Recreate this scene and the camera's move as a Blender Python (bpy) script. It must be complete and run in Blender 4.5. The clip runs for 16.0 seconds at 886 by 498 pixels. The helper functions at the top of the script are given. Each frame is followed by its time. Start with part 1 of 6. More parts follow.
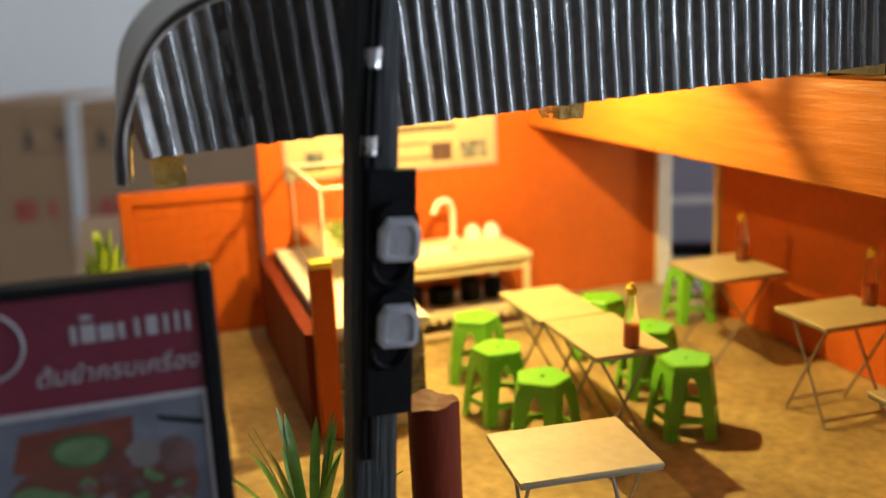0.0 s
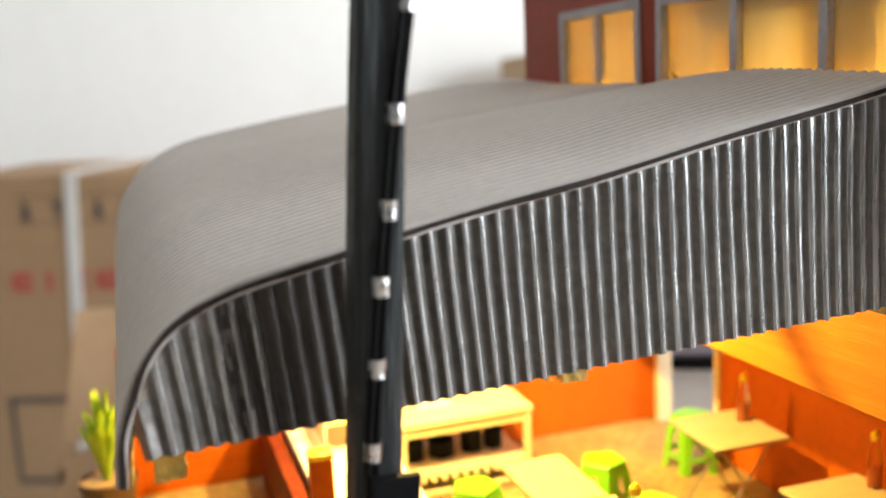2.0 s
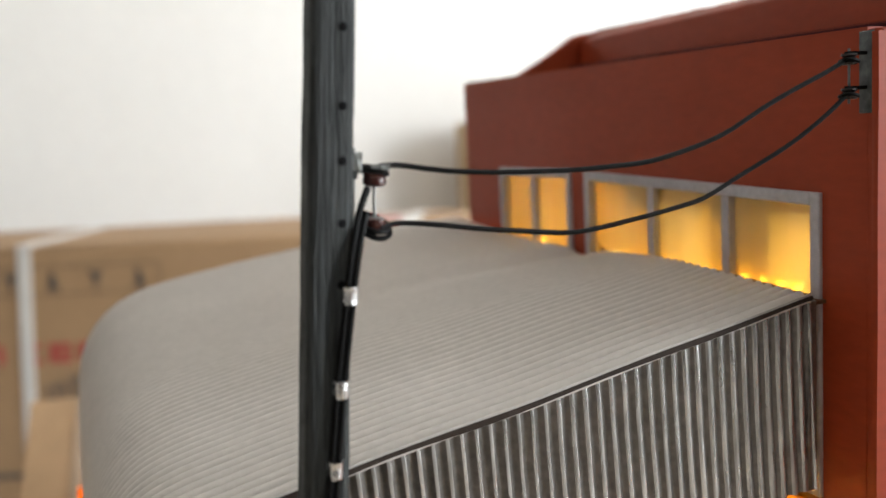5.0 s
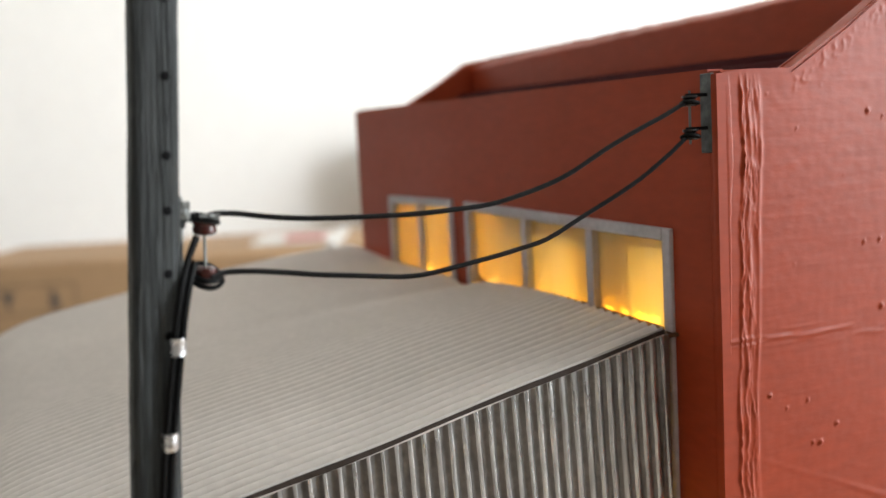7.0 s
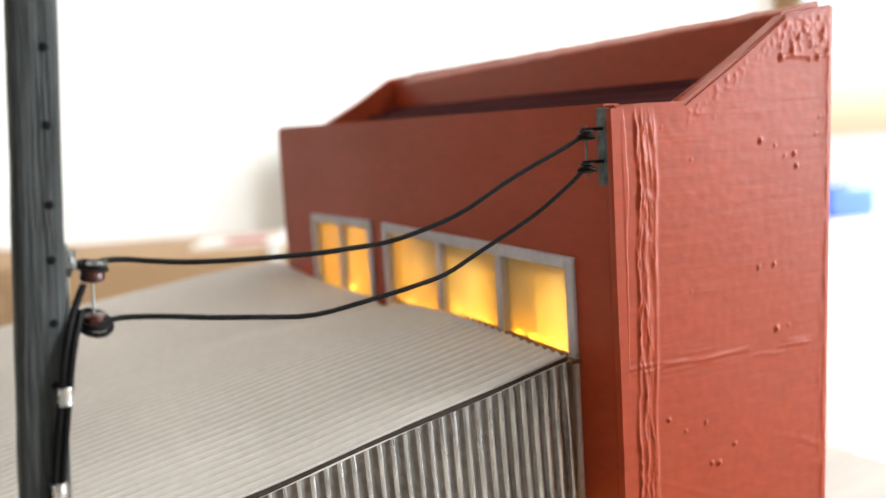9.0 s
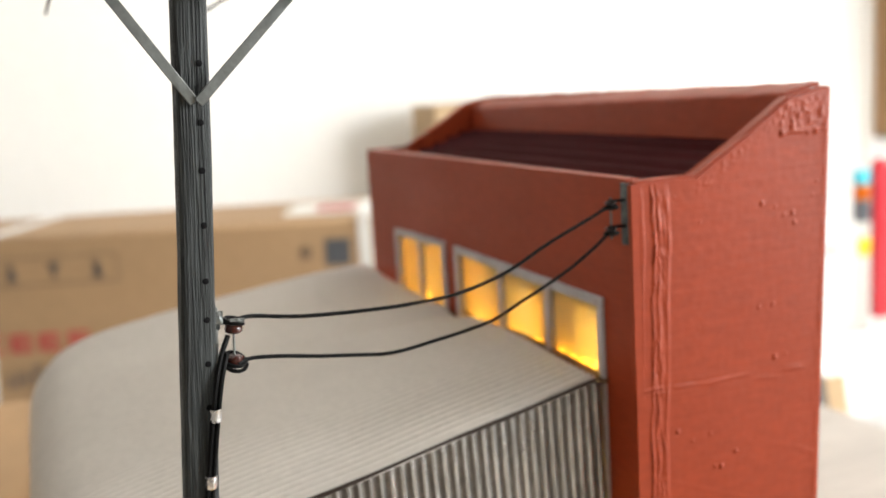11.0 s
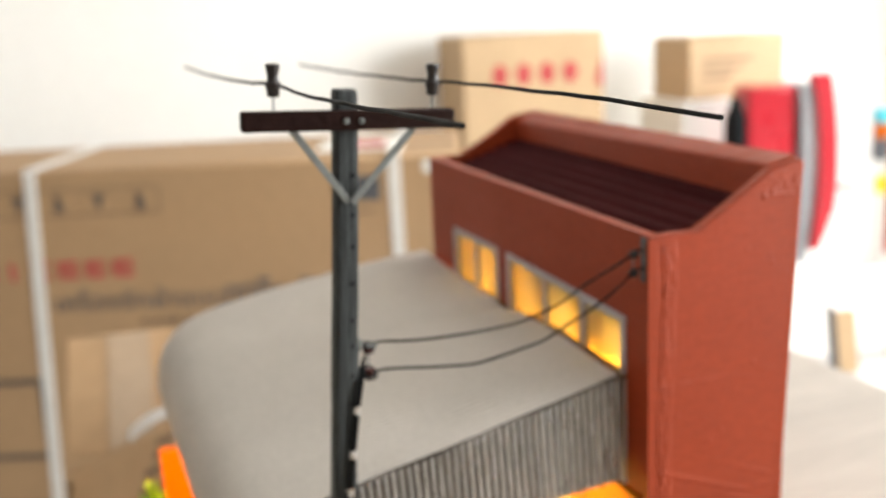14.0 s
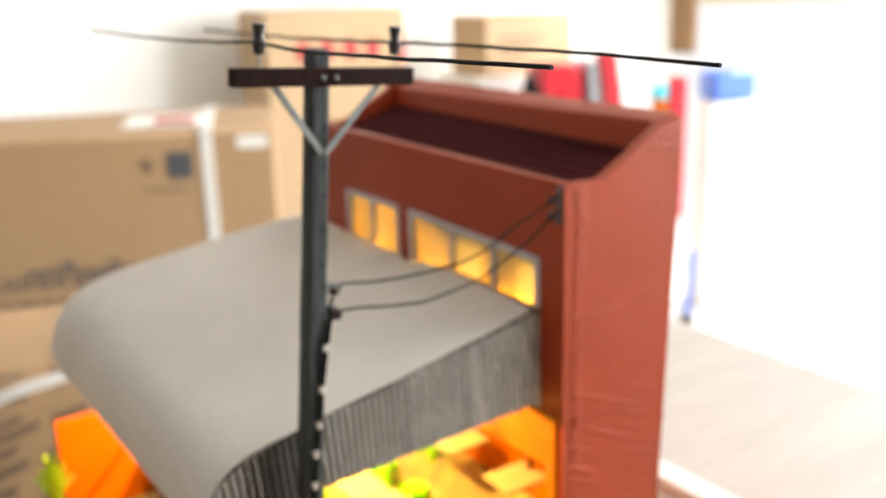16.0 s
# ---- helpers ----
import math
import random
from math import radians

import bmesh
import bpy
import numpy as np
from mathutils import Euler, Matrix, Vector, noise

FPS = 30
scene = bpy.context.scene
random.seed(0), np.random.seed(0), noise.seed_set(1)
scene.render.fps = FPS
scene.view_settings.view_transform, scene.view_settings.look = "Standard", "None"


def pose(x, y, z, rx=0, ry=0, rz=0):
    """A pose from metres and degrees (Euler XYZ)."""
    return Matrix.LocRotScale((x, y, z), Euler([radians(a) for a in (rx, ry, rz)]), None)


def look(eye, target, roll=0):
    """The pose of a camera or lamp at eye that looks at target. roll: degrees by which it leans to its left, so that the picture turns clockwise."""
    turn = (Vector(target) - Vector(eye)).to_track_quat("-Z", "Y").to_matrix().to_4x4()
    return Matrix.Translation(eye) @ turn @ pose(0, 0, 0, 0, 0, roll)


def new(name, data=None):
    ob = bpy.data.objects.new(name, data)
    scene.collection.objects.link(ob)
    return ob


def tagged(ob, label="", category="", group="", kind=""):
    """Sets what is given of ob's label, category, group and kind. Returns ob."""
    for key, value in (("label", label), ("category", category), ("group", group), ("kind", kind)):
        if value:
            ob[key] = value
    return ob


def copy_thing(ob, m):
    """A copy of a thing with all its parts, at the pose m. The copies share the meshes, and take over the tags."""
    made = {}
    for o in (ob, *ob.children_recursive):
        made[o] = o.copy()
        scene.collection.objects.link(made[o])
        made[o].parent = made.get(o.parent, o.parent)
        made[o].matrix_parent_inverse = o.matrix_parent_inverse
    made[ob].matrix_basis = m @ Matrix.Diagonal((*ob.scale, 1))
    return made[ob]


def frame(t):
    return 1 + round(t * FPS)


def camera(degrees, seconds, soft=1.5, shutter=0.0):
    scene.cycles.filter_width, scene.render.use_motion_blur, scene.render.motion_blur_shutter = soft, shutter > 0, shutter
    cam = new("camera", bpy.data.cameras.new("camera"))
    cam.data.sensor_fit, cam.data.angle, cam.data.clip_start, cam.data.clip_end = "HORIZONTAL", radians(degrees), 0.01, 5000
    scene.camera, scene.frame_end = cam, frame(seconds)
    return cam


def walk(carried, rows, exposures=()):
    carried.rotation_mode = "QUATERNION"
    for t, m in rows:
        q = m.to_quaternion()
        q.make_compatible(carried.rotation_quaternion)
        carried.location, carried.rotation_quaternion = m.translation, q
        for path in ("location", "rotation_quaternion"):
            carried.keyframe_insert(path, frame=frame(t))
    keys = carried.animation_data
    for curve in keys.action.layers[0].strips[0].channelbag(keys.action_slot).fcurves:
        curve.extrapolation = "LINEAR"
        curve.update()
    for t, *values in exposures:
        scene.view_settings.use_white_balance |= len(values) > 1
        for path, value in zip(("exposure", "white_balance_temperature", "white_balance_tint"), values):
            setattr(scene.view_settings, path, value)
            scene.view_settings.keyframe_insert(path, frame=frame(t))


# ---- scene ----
cam = camera(50.65, 16.0)
# Plan numbers are divided by the model's own scale; K brings them to metres (a model in about 1:24).
K = 0.55
PATH = [
    (0.0, (-0.22254, -0.19900, 0.18852), (0.06757, 0.73030, -0.04006), -2.50),
    (0.5, (-0.21740, -0.19207, 0.19335), (0.07607, 0.73900, -0.02341), -2.89),
    (1.0, (-0.21466, -0.18551, 0.20593), (0.07938, 0.74759, -0.00113), -3.12),
    (1.5, (-0.21328, -0.17830, 0.22174), (0.08386, 0.75687, 0.02896), -3.06),
    (2.0, (-0.21811, -0.18770, 0.24235), (0.08170, 0.75029, 0.06835), -2.77),
    (2.5, (-0.22360, -0.19859, 0.25650), (0.08282, 0.74054, 0.10111), -2.61),
    (3.0, (-0.22844, -0.20533, 0.26834), (0.08709, 0.73280, 0.12572), -2.55),
    (3.5, (-0.22694, -0.21141, 0.27842), (0.09563, 0.72609, 0.14788), -2.74),
    (6.0, (-0.20686, -0.21424, 0.29898), (0.17152, 0.70421, 0.18377), -3.01),
    (6.5, (-0.19918, -0.21714, 0.30047), (0.19977, 0.69311, 0.18962), -3.06),
    (7.0, (-0.19613, -0.22160, 0.30150), (0.21939, 0.68142, 0.19245), -3.17),
    (7.5, (-0.19427, -0.22244, 0.30078), (0.23923, 0.67165, 0.18817), -3.16),
    (8.0, (-0.18621, -0.22244, 0.30203), (0.26514, 0.66263, 0.18837), -3.27),
    (8.5, (-0.18388, -0.22302, 0.30527), (0.28634, 0.65257, 0.19461), -3.40),
    (11.0, (-0.20429, -0.29981, 0.35330), (0.17348, 0.61338, 0.20039), -3.55),
    (11.5, (-0.21463, -0.31512, 0.36283), (0.13545, 0.60826, 0.20529), -3.22),
    (12.0, (-0.21606, -0.33155, 0.37426), (0.11955, 0.59679, 0.21445), -3.29),
    (12.5, (-0.21588, -0.34065, 0.38611), (0.11260, 0.58962, 0.22271), -3.28),
    (13.0, (-0.22582, -0.36093, 0.40507), (0.09638, 0.56902, 0.22792), -3.06),
    (13.5, (-0.24124, -0.37994, 0.42194), (0.08433, 0.54116, 0.20842), -2.91),
    (14.0, (-0.26983, -0.40030, 0.43372), (0.07949, 0.50652, 0.19782), -2.92),
    (14.5, (-0.28596, -0.41985, 0.43770), (0.10705, 0.46802, 0.19847), -2.80),
    (15.0, (-0.29947, -0.41554, 0.43538), (0.14507, 0.44668, 0.19255), -2.28),
    (15.5, (-0.33024, -0.40112, 0.43432), (0.16274, 0.43109, 0.18053), -1.90),
    (16.0, (-0.36245, -0.40593, 0.43208), (0.17627, 0.39335, 0.16574), -1.59),
]
# seconds, stops, white balance: the film's camera adapts as it leaves the lit shop
EXPOSURES = [(0.0, -0.97, 5600, 10), (0.6, -0.92, 5650, 10), (1.1, -0.68, 5850, 10), (1.6, -0.06, 6150, 10), (2.2, 0.12, 6300, 10), (3.0, 0.2, 6380, 10), (3.5, -0.09, 6450, 10),
             (6.0, 0.15, 6500, 10), (7.5, 0.17, 6500, 10), (8.5, 0.66, 6500, 10), (11.0, 0.42, 6800, 10), (12.5, 0.4, 6800, 10), (14.5, 0.41, 6780, 10), (15.5, 0.48, 6750, 10), (16.0, 0.56, 6750, 10)]
walk(cam, [(t, look(Vector(eye) * K, Vector(target) * K, roll)) for t, eye, target, roll in PATH], EXPOSURES)

# ---------------------------------------------------------------- light
DOF = cam.data.dof
DOF.use_dof = True
DOF.focus_distance = 0.277 * K
DOF.aperture_fstop = 16.0
DOF.aperture_blades = 0

world = bpy.data.worlds.new("sky_world")
scene.world = world
world.use_nodes = True
wn = world.node_tree
sky = wn.nodes.new("ShaderNodeTexSky")
sky.sky_type = 'NISHITA'
sky.sun_disc = False
sky.sun_elevation = radians(52)
sky.sun_rotation = radians(75)
wn.nodes["Background"].inputs[1].default_value = 0.12
wn.links.new(sky.outputs[0], wn.nodes["Background"].inputs[0])


def lamp(name, kind, energy, color, m, **more):
    data = bpy.data.lights.new(name, kind)
    data.energy, data.color = energy, color
    if kind == 'AREA':
        data.shape = 'RECTANGLE'
        data.size, data.size_y = more["size"]
    elif kind == 'SUN':
        data.angle = radians(0.5)
    else:
        data.shadow_soft_size = more["radius"]
    ob = new(name, data)
    ob.matrix_world = m
    return ob


# the ground-floor shop has plan numbers of its own: a smaller unit and a shifted origin, with its floor at z = FLOOR
PLAN = {"unit": K, "origin": Vector((0, 0, 0))}
SHOP_SCALE, SHOP_POINT = 0.89, Vector((-0.217, -0.189, 0.200))
FLOOR = SHOP_POINT.z * (1 - SHOP_SCALE)


def use_plan(shop):
    PLAN["unit"] = K * SHOP_SCALE if shop else K
    PLAN["origin"] = SHOP_POINT * (1 - SHOP_SCALE) * K if shop else Vector((0, 0, 0))


def at(x, y, z):
    return Vector((x, y, z)) * PLAN["unit"] + PLAN["origin"]


lamp("sun", 'SUN', 3.5, (1.0, 0.95, 0.88), look((0, 0, 0), (-0.60, 0.12, -0.79)))
# daylight of the two parts of the shop front on the east side
lamp("shop_front_daylight", 'AREA', 120.0, (0.93, 0.97, 1.0), look(at(4.9, -0.15, 0.9), at(0, 0, 0.5)), size=(3.9, 1.9))
lamp("side_window_daylight", 'AREA', 58.0, (0.93, 0.97, 1.0), look(at(4.75, -2.95, 1.3), at(0, 0, 0.3)), size=(0.8, 1.1))
# warm bulbs of the model: two under the awning, two on the upper floor and a row of small ones on its sill
WARM = (1.0, 0.665, 0.17)
BULB, FRONT_BULB = Vector((-0.076, 0.192, 0.197)), Vector((-0.142, 0.236, 0.203))
lamp("awning_bulb_light", 'POINT', 1.5, WARM, Matrix.Translation(at(*BULB)), radius=0.0014)
lamp("front_bulb_light", 'POINT', 0.40, WARM, Matrix.Translation(at(*FRONT_BULB)), radius=0.0014)
lamp("upper_bulb_light", 'POINT', 0.048, (1.0, 0.78, 0.33), Matrix.Translation(at(0.072, 0.060, 0.215)), radius=0.001)
lamp("upper_bulb_light", 'POINT', 0.015, (1.0, 0.78, 0.33), Matrix.Translation(at(0.072, 0.225, 0.215)), radius=0.001)
for y, power in ((0.042, 0.0030), (0.090, 0.0022), (0.228, 0.0014)):
    lamp("sill_bulb_light", 'POINT', power, (1.0, 0.78, 0.33), Matrix.Translation(at(0.014, y, 0.226)), radius=0.0006)

# ---------------------------------------------------------------- materials
def mat(name, color, rough=0.6, metal=0.0, var=(40, 0.25), fine=(400, 0.12), bump=(300, 0.2), stretch=(1, 1, 1),
        spec=0.5, dark=None, rvar=0.15, piece=0.0):
    """A painted or natural surface: colour that varies at two scales, uneven gloss, fine relief. Scales are per plan unit."""
    m = bpy.data.materials.new(name)
    m.use_nodes = True
    nt = m.node_tree
    nd, ln = nt.nodes, nt.links
    b = nd["Principled BSDF"]
    tc = nd.new("ShaderNodeTexCoord")
    mp = nd.new("ShaderNodeMapping")
    mp.inputs["Scale"].default_value = [v / K for v in stretch]
    ln.new(tc.outputs["Object"], mp.inputs["Vector"])

    def noise_at(scale, detail):
        n = nd.new("ShaderNodeTexNoise")
        n.inputs["Scale"].default_value = scale
        n.inputs["Detail"].default_value = detail
        ln.new(mp.outputs[0], n.inputs["Vector"])
        return n
    big, small = noise_at(var[0], 4), noise_at(fine[0], 3)
    dk = dark or tuple(c * 0.45 for c in color)
    ramp = nd.new("ShaderNodeMapRange")
    ramp.inputs[1].default_value, ramp.inputs[2].default_value = 0.3, 0.75
    ramp.inputs[3].default_value, ramp.inputs[4].default_value = 0.0, var[1]
    ln.new(big.outputs[0], ramp.inputs[0])
    mix = nd.new("ShaderNodeMix")
    mix.data_type = 'RGBA'
    mix.inputs[6].default_value, mix.inputs[7].default_value = (*color, 1), (*dk, 1)
    ln.new(ramp.outputs[0], mix.inputs[0])
    hsv = nd.new("ShaderNodeHueSaturation")
    r2 = nd.new("ShaderNodeMapRange")
    r2.inputs[1].default_value, r2.inputs[2].default_value = 0.25, 0.75
    r2.inputs[3].default_value, r2.inputs[4].default_value = 1 - fine[1], 1 + fine[1]
    ln.new(small.outputs[0], r2.inputs[0])
    if piece:
        info = nd.new("ShaderNodeObjectInfo")
        r3 = nd.new("ShaderNodeMapRange")
        r3.inputs[3].default_value, r3.inputs[4].default_value = 1 - piece, 1 + piece
        ln.new(info.outputs["Random"], r3.inputs[0])
        mul = nd.new("ShaderNodeMath")
        mul.operation = 'MULTIPLY'
        ln.new(r2.outputs[0], mul.inputs[0])
        ln.new(r3.outputs[0], mul.inputs[1])
        ln.new(mul.outputs[0], hsv.inputs["Value"])
    else:
        ln.new(r2.outputs[0], hsv.inputs["Value"])
    ln.new(mix.outputs[2], hsv.inputs["Color"])
    ln.new(hsv.outputs[0], b.inputs["Base Color"])
    rr = nd.new("ShaderNodeMapRange")
    rr.inputs[3].default_value, rr.inputs[4].default_value = max(rough - rvar, 0.03), min(rough + rvar, 1)
    ln.new(big.outputs[0], rr.inputs[0])
    ln.new(rr.outputs[0], b.inputs["Roughness"])
    b.inputs["Metallic"].default_value = metal
    b.inputs["Specular IOR Level"].default_value = spec
    if bump[1]:
        bn = noise_at(bump[0], 5)
        bp = nd.new("ShaderNodeBump")
        bp.inputs["Strength"].default_value = bump[1]
        bp.inputs["Distance"].default_value = 0.0012 * K
        ln.new(bn.outputs[0], bp.inputs["Height"])
        ln.new(bp.outputs[0], b.inputs["Normal"])
    return m


M = {}
M["red_wall"] = mat("brick_red_paint", (0.37, 0.0545, 0.0185), 0.46, spec=0.2, var=(14, 0.30), fine=(220, 0.10), bump=(120, 0.16), stretch=(0.5, 0.5, 1.5))
M["orange"] = mat("orange_paint", (0.52, 0.112, 0.003), 0.5, spec=0.1, var=(25, 0.25), fine=(250, 0.08), bump=(130, 0.4))
M["orange_board"] = mat("orange_painted_wood", (0.50, 0.155, 0.003), 0.42, spec=0.22, var=(30, 0.3), fine=(160, 0.12), bump=(110, 0.6), stretch=(1, 0.16, 1.6))
M["maroon"] = mat("maroon_roof_paint", (0.058, 0.0085, 0.0095), 0.8, spec=0.06, var=(70, 0.6), fine=(300, 0.2), bump=(120, 0.4), stretch=(2.5, 0.12, 1))
M["frame_grey"] = mat("grey_window_paint", (0.54, 0.51, 0.53), 0.55, var=(60, 0.3), bump=(200, 0.3))
M["roof_grey"] = mat("matt_grey_paint", (0.66, 0.612, 0.562), 0.7, spec=0.3, var=(12, 0.2), fine=(300, 0.05), bump=(350, 0.15))
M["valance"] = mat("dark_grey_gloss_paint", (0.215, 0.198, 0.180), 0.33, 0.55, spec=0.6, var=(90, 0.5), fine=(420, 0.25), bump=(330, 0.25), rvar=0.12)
# silver for highlights on the ridges, dark brown for the pole's shade
M["ridge_highlight"] = mat("painted_ridge_highlight", (0.64, 0.64, 0.63), 0.27, 0.8, var=(90, 0.7), fine=(260, 0.3), bump=(160, 0.25), spec=1.0, rvar=0.1, stretch=(3, 3, 0.3))
M["valance_pole_shade"] = mat("painted_pole_shade", (0.075, 0.066, 0.060), 0.45, 0.3, spec=0.4, var=(90, 0.4), fine=(420, 0.2), bump=(330, 0.25))
# card brown made nearly black to stand for shade under the rim
M["kraft"] = mat("darkened_kraft_edge", (0.032, 0.018, 0.010), 0.8, var=(60, 0.4), bump=(300, 0.5))
M["underside"] = mat("raw_brown_card", (0.13, 0.065, 0.028), 0.85, var=(40, 0.4), bump=(200, 0.4))
M["pole"] = mat("weathered_grey_wood", (0.058, 0.064, 0.064), 0.5, var=(90, 0.8), fine=(260, 0.45), bump=(150, 1.0), stretch=(9.0, 9.0, 0.28), spec=0.2, dark=(0.010, 0.011, 0.011))
M["arm_brown"] = mat("rusty_brown_paint", (0.020, 0.0075, 0.0055), 0.65, spec=0.08, var=(80, 0.5), bump=(260, 0.7))
M["galv"] = mat("dull_galvanised_metal", (0.23, 0.24, 0.23), 0.5, 0.5, var=(90, 0.5), bump=(300, 0.4))
M["zinc"] = mat("mottled_zinc", (0.13, 0.145, 0.145), 0.5, 0.3, var=(220, 0.9), fine=(500, 0.3), bump=(300, 0.5), dark=(0.035, 0.04, 0.04))
M["insul"] = mat("dark_brown_ceramic", (0.018, 0.011, 0.009), 0.3, var=(80, 0.3), bump=(300, 0.2))
M["spool"] = mat("maroon_bead", (0.06, 0.014, 0.010), 0.25, var=(80, 0.3), bump=(300, 0.2))
M["wire"] = mat("black_wire_sheath", (0.004, 0.004, 0.004), 0.55, spec=0.12, var=(80, 0.3), bump=(300, 0.1))
M["tape"] = mat("crinkled_foil", (0.75, 0.75, 0.75), 0.28, 1.0, var=(200, 0.3), bump=(260, 0.8))
M["black"] = mat("matt_black_card", (0.006, 0.006, 0.007), 0.7, spec=0.12, var=(60, 0.3), bump=(300, 0.3))
M["meter"] = mat("grey_plastic", (0.33, 0.33, 0.35), 0.45, var=(80, 0.25), bump=(250, 0.4))
M["ground"] = mat("sandy_concrete", (0.43, 0.32, 0.115), 0.75, var=(22, 0.75), fine=(190, 0.28), bump=(110, 0.9), dark=(0.15, 0.088, 0.034))
M["green"] = mat("bright_green_plastic", (0.17, 0.50, 0.006), 0.38, var=(60, 0.12), fine=(300, 0.04), bump=(250, 0.1))
M["table_top"] = mat("cream_laminate", (0.44, 0.36, 0.185), 0.5, var=(50, 0.25), fine=(300, 0.07), bump=(260, 0.15))
M["table_edge"] = mat("grey_steel_tube", (0.36, 0.34, 0.31), 0.4, 0.7, var=(90, 0.3), bump=(300, 0.1))
M["cream"] = mat("cream_paint", (0.72, 0.63, 0.42), 0.5, var=(50, 0.2), bump=(240, 0.25))
M["white"] = mat("white_enamel", (0.80, 0.79, 0.74), 0.4, var=(50, 0.12), bump=(240, 0.15))
M["leaf"] = mat("leaf_green", (0.10, 0.22, 0.020), 0.42, var=(90, 0.5), fine=(400, 0.15), bump=(200, 0.2), dark=(0.34, 0.50, 0.08))
M["leaf_lime"] = mat("leaf_lime", (0.40, 0.58, 0.030), 0.42, var=(90, 0.5), fine=(400, 0.15), bump=(200, 0.2), dark=(0.16, 0.34, 0.02))
M["pot"] = mat("brown_pot", (0.10, 0.055, 0.028), 0.6, var=(60, 0.4), bump=(250, 0.4))
M["soil"] = mat("pale_potting_sand", (0.42, 0.30, 0.16), 0.9, var=(120, 0.4), bump=(400, 0.8))
M["brick_red"] = mat("red_brown_post_paint", (0.15, 0.026, 0.010), 0.6, spec=0.12, var=(50, 0.4), bump=(120, 0.6), stretch=(1.5, 1.5, 0.3))
# gold that stands for bulb light on the curl and the rafter ends
M["blond"] = mat("bulb_lit_gold", (0.62, 0.40, 0.08), 0.6, var=(90, 0.5), bump=(300, 0.8))
M["dark_grey"] = mat("dark_grey_plastic", (0.075, 0.08, 0.09), 0.5, var=(20, 0.2), bump=(100, 0.1))
M["box_grey"] = mat("lavender_grey_plastic", (0.34, 0.34, 0.40), 0.5, var=(20, 0.15), bump=(100, 0.1))
M["sauce"] = mat("chilli_sauce", (0.55, 0.15, 0.02), 0.3, var=(60, 0.3), bump=(200, 0.1))
M["yellow"] = mat("yellow_cap", (0.85, 0.62, 0.01), 0.35, var=(60, 0.1), bump=(200, 0.05))
M["sign_red"] = mat("printed_crimson", (0.115, 0.009, 0.027), 0.5, var=(30, 0.15), bump=(300, 0.05))
M["ink_white"] = mat("printed_white", (0.30, 0.285, 0.30), 0.5, var=(40, 0.1), bump=(300, 0.0))
M["photo_blue"] = mat("printed_blue_grey", (0.045, 0.055, 0.085), 0.5, var=(60, 0.6), bump=(300, 0.0), dark=(0.19, 0.20, 0.23))
M["photo_broth"] = mat("printed_broth", (0.12, 0.035, 0.02), 0.5, var=(70, 0.8), bump=(300, 0.0), dark=(0.04, 0.015, 0.018))
M["photo_lime"] = mat("printed_lime", (0.06, 0.12, 0.04), 0.5, var=(90, 0.6), bump=(300, 0.0), dark=(0.13, 0.18, 0.10))
M["photo_orange"] = mat("printed_orange", (0.13, 0.030, 0.016), 0.5, var=(60, 0.5), bump=(300, 0.0))
M["photo_rind"] = mat("printed_lime_rind", (0.03, 0.075, 0.02), 0.5, var=(60, 0.3), bump=(300, 0.0))
M["photo_meat"] = mat("printed_meat", (0.13, 0.07, 0.07), 0.5, var=(140, 0.9), bump=(300, 0.0), dark=(0.035, 0.02, 0.022))
M["photo_ball"] = mat("printed_fish_ball", (0.15, 0.145, 0.14), 0.5, var=(90, 0.6), bump=(300, 0.0), dark=(0.06, 0.035, 0.04))
M["tile_dark"] = mat("dark_patterned_tile", (0.05, 0.07, 0.10), 0.3, var=(160, 0.9), bump=(300, 0.1), dark=(0.35, 0.33, 0.30))
M["banner"] = mat("printed_banner", (0.50, 0.41, 0.27), 0.5, var=(40, 0.2), bump=(300, 0.05))
M["ink_dark"] = mat("printed_dark_ink", (0.10, 0.082, 0.07), 0.7, var=(20, 0.5), bump=(100, 0.0))
M["ink_pale"] = mat("faded_ink", (0.20, 0.13, 0.08), 0.8, var=(14, 0.6), bump=(100, 0.0))
M["ink_red"] = mat("printed_red_ink", (0.48, 0.060, 0.055), 0.7, var=(12, 0.3), bump=(100, 0.0))
M["carton"] = mat("brown_cardboard", (0.39, 0.245, 0.13), 0.8, var=(2.2, 0.22), fine=(30, 0.06), bump=(60, 0.15), dark=(0.34, 0.20, 0.10))
M["carton_dark"] = mat("worn_brown_cardboard", (0.29, 0.178, 0.092), 0.8, var=(5, 0.35), fine=(30, 0.10), bump=(40, 0.4), dark=(0.22, 0.125, 0.06))
M["carton_pale"] = mat("pale_cardboard", (0.52, 0.36, 0.21), 0.8, var=(2.2, 0.25), fine=(30, 0.06), bump=(60, 0.15))
M["tape_clear"] = mat("clear_packing_tape", (0.42, 0.30, 0.20), 0.22, var=(6, 0.25), fine=(40, 0.06), bump=(30, 0.2))
M["strap"] = mat("white_plastic_strap", (0.72, 0.70, 0.66), 0.4, var=(10, 0.15), bump=(60, 0.1))
M["room_white"] = mat("white_wall_paint", (0.80, 0.78, 0.74), 0.7, var=(1.0, 0.08), fine=(20, 0.02), bump=(40, 0.1))
M["room_grey"] = mat("grey_wall_paint", (0.195, 0.180, 0.165), 0.7, var=(1.0, 0.12), fine=(20, 0.03), bump=(40, 0.1))
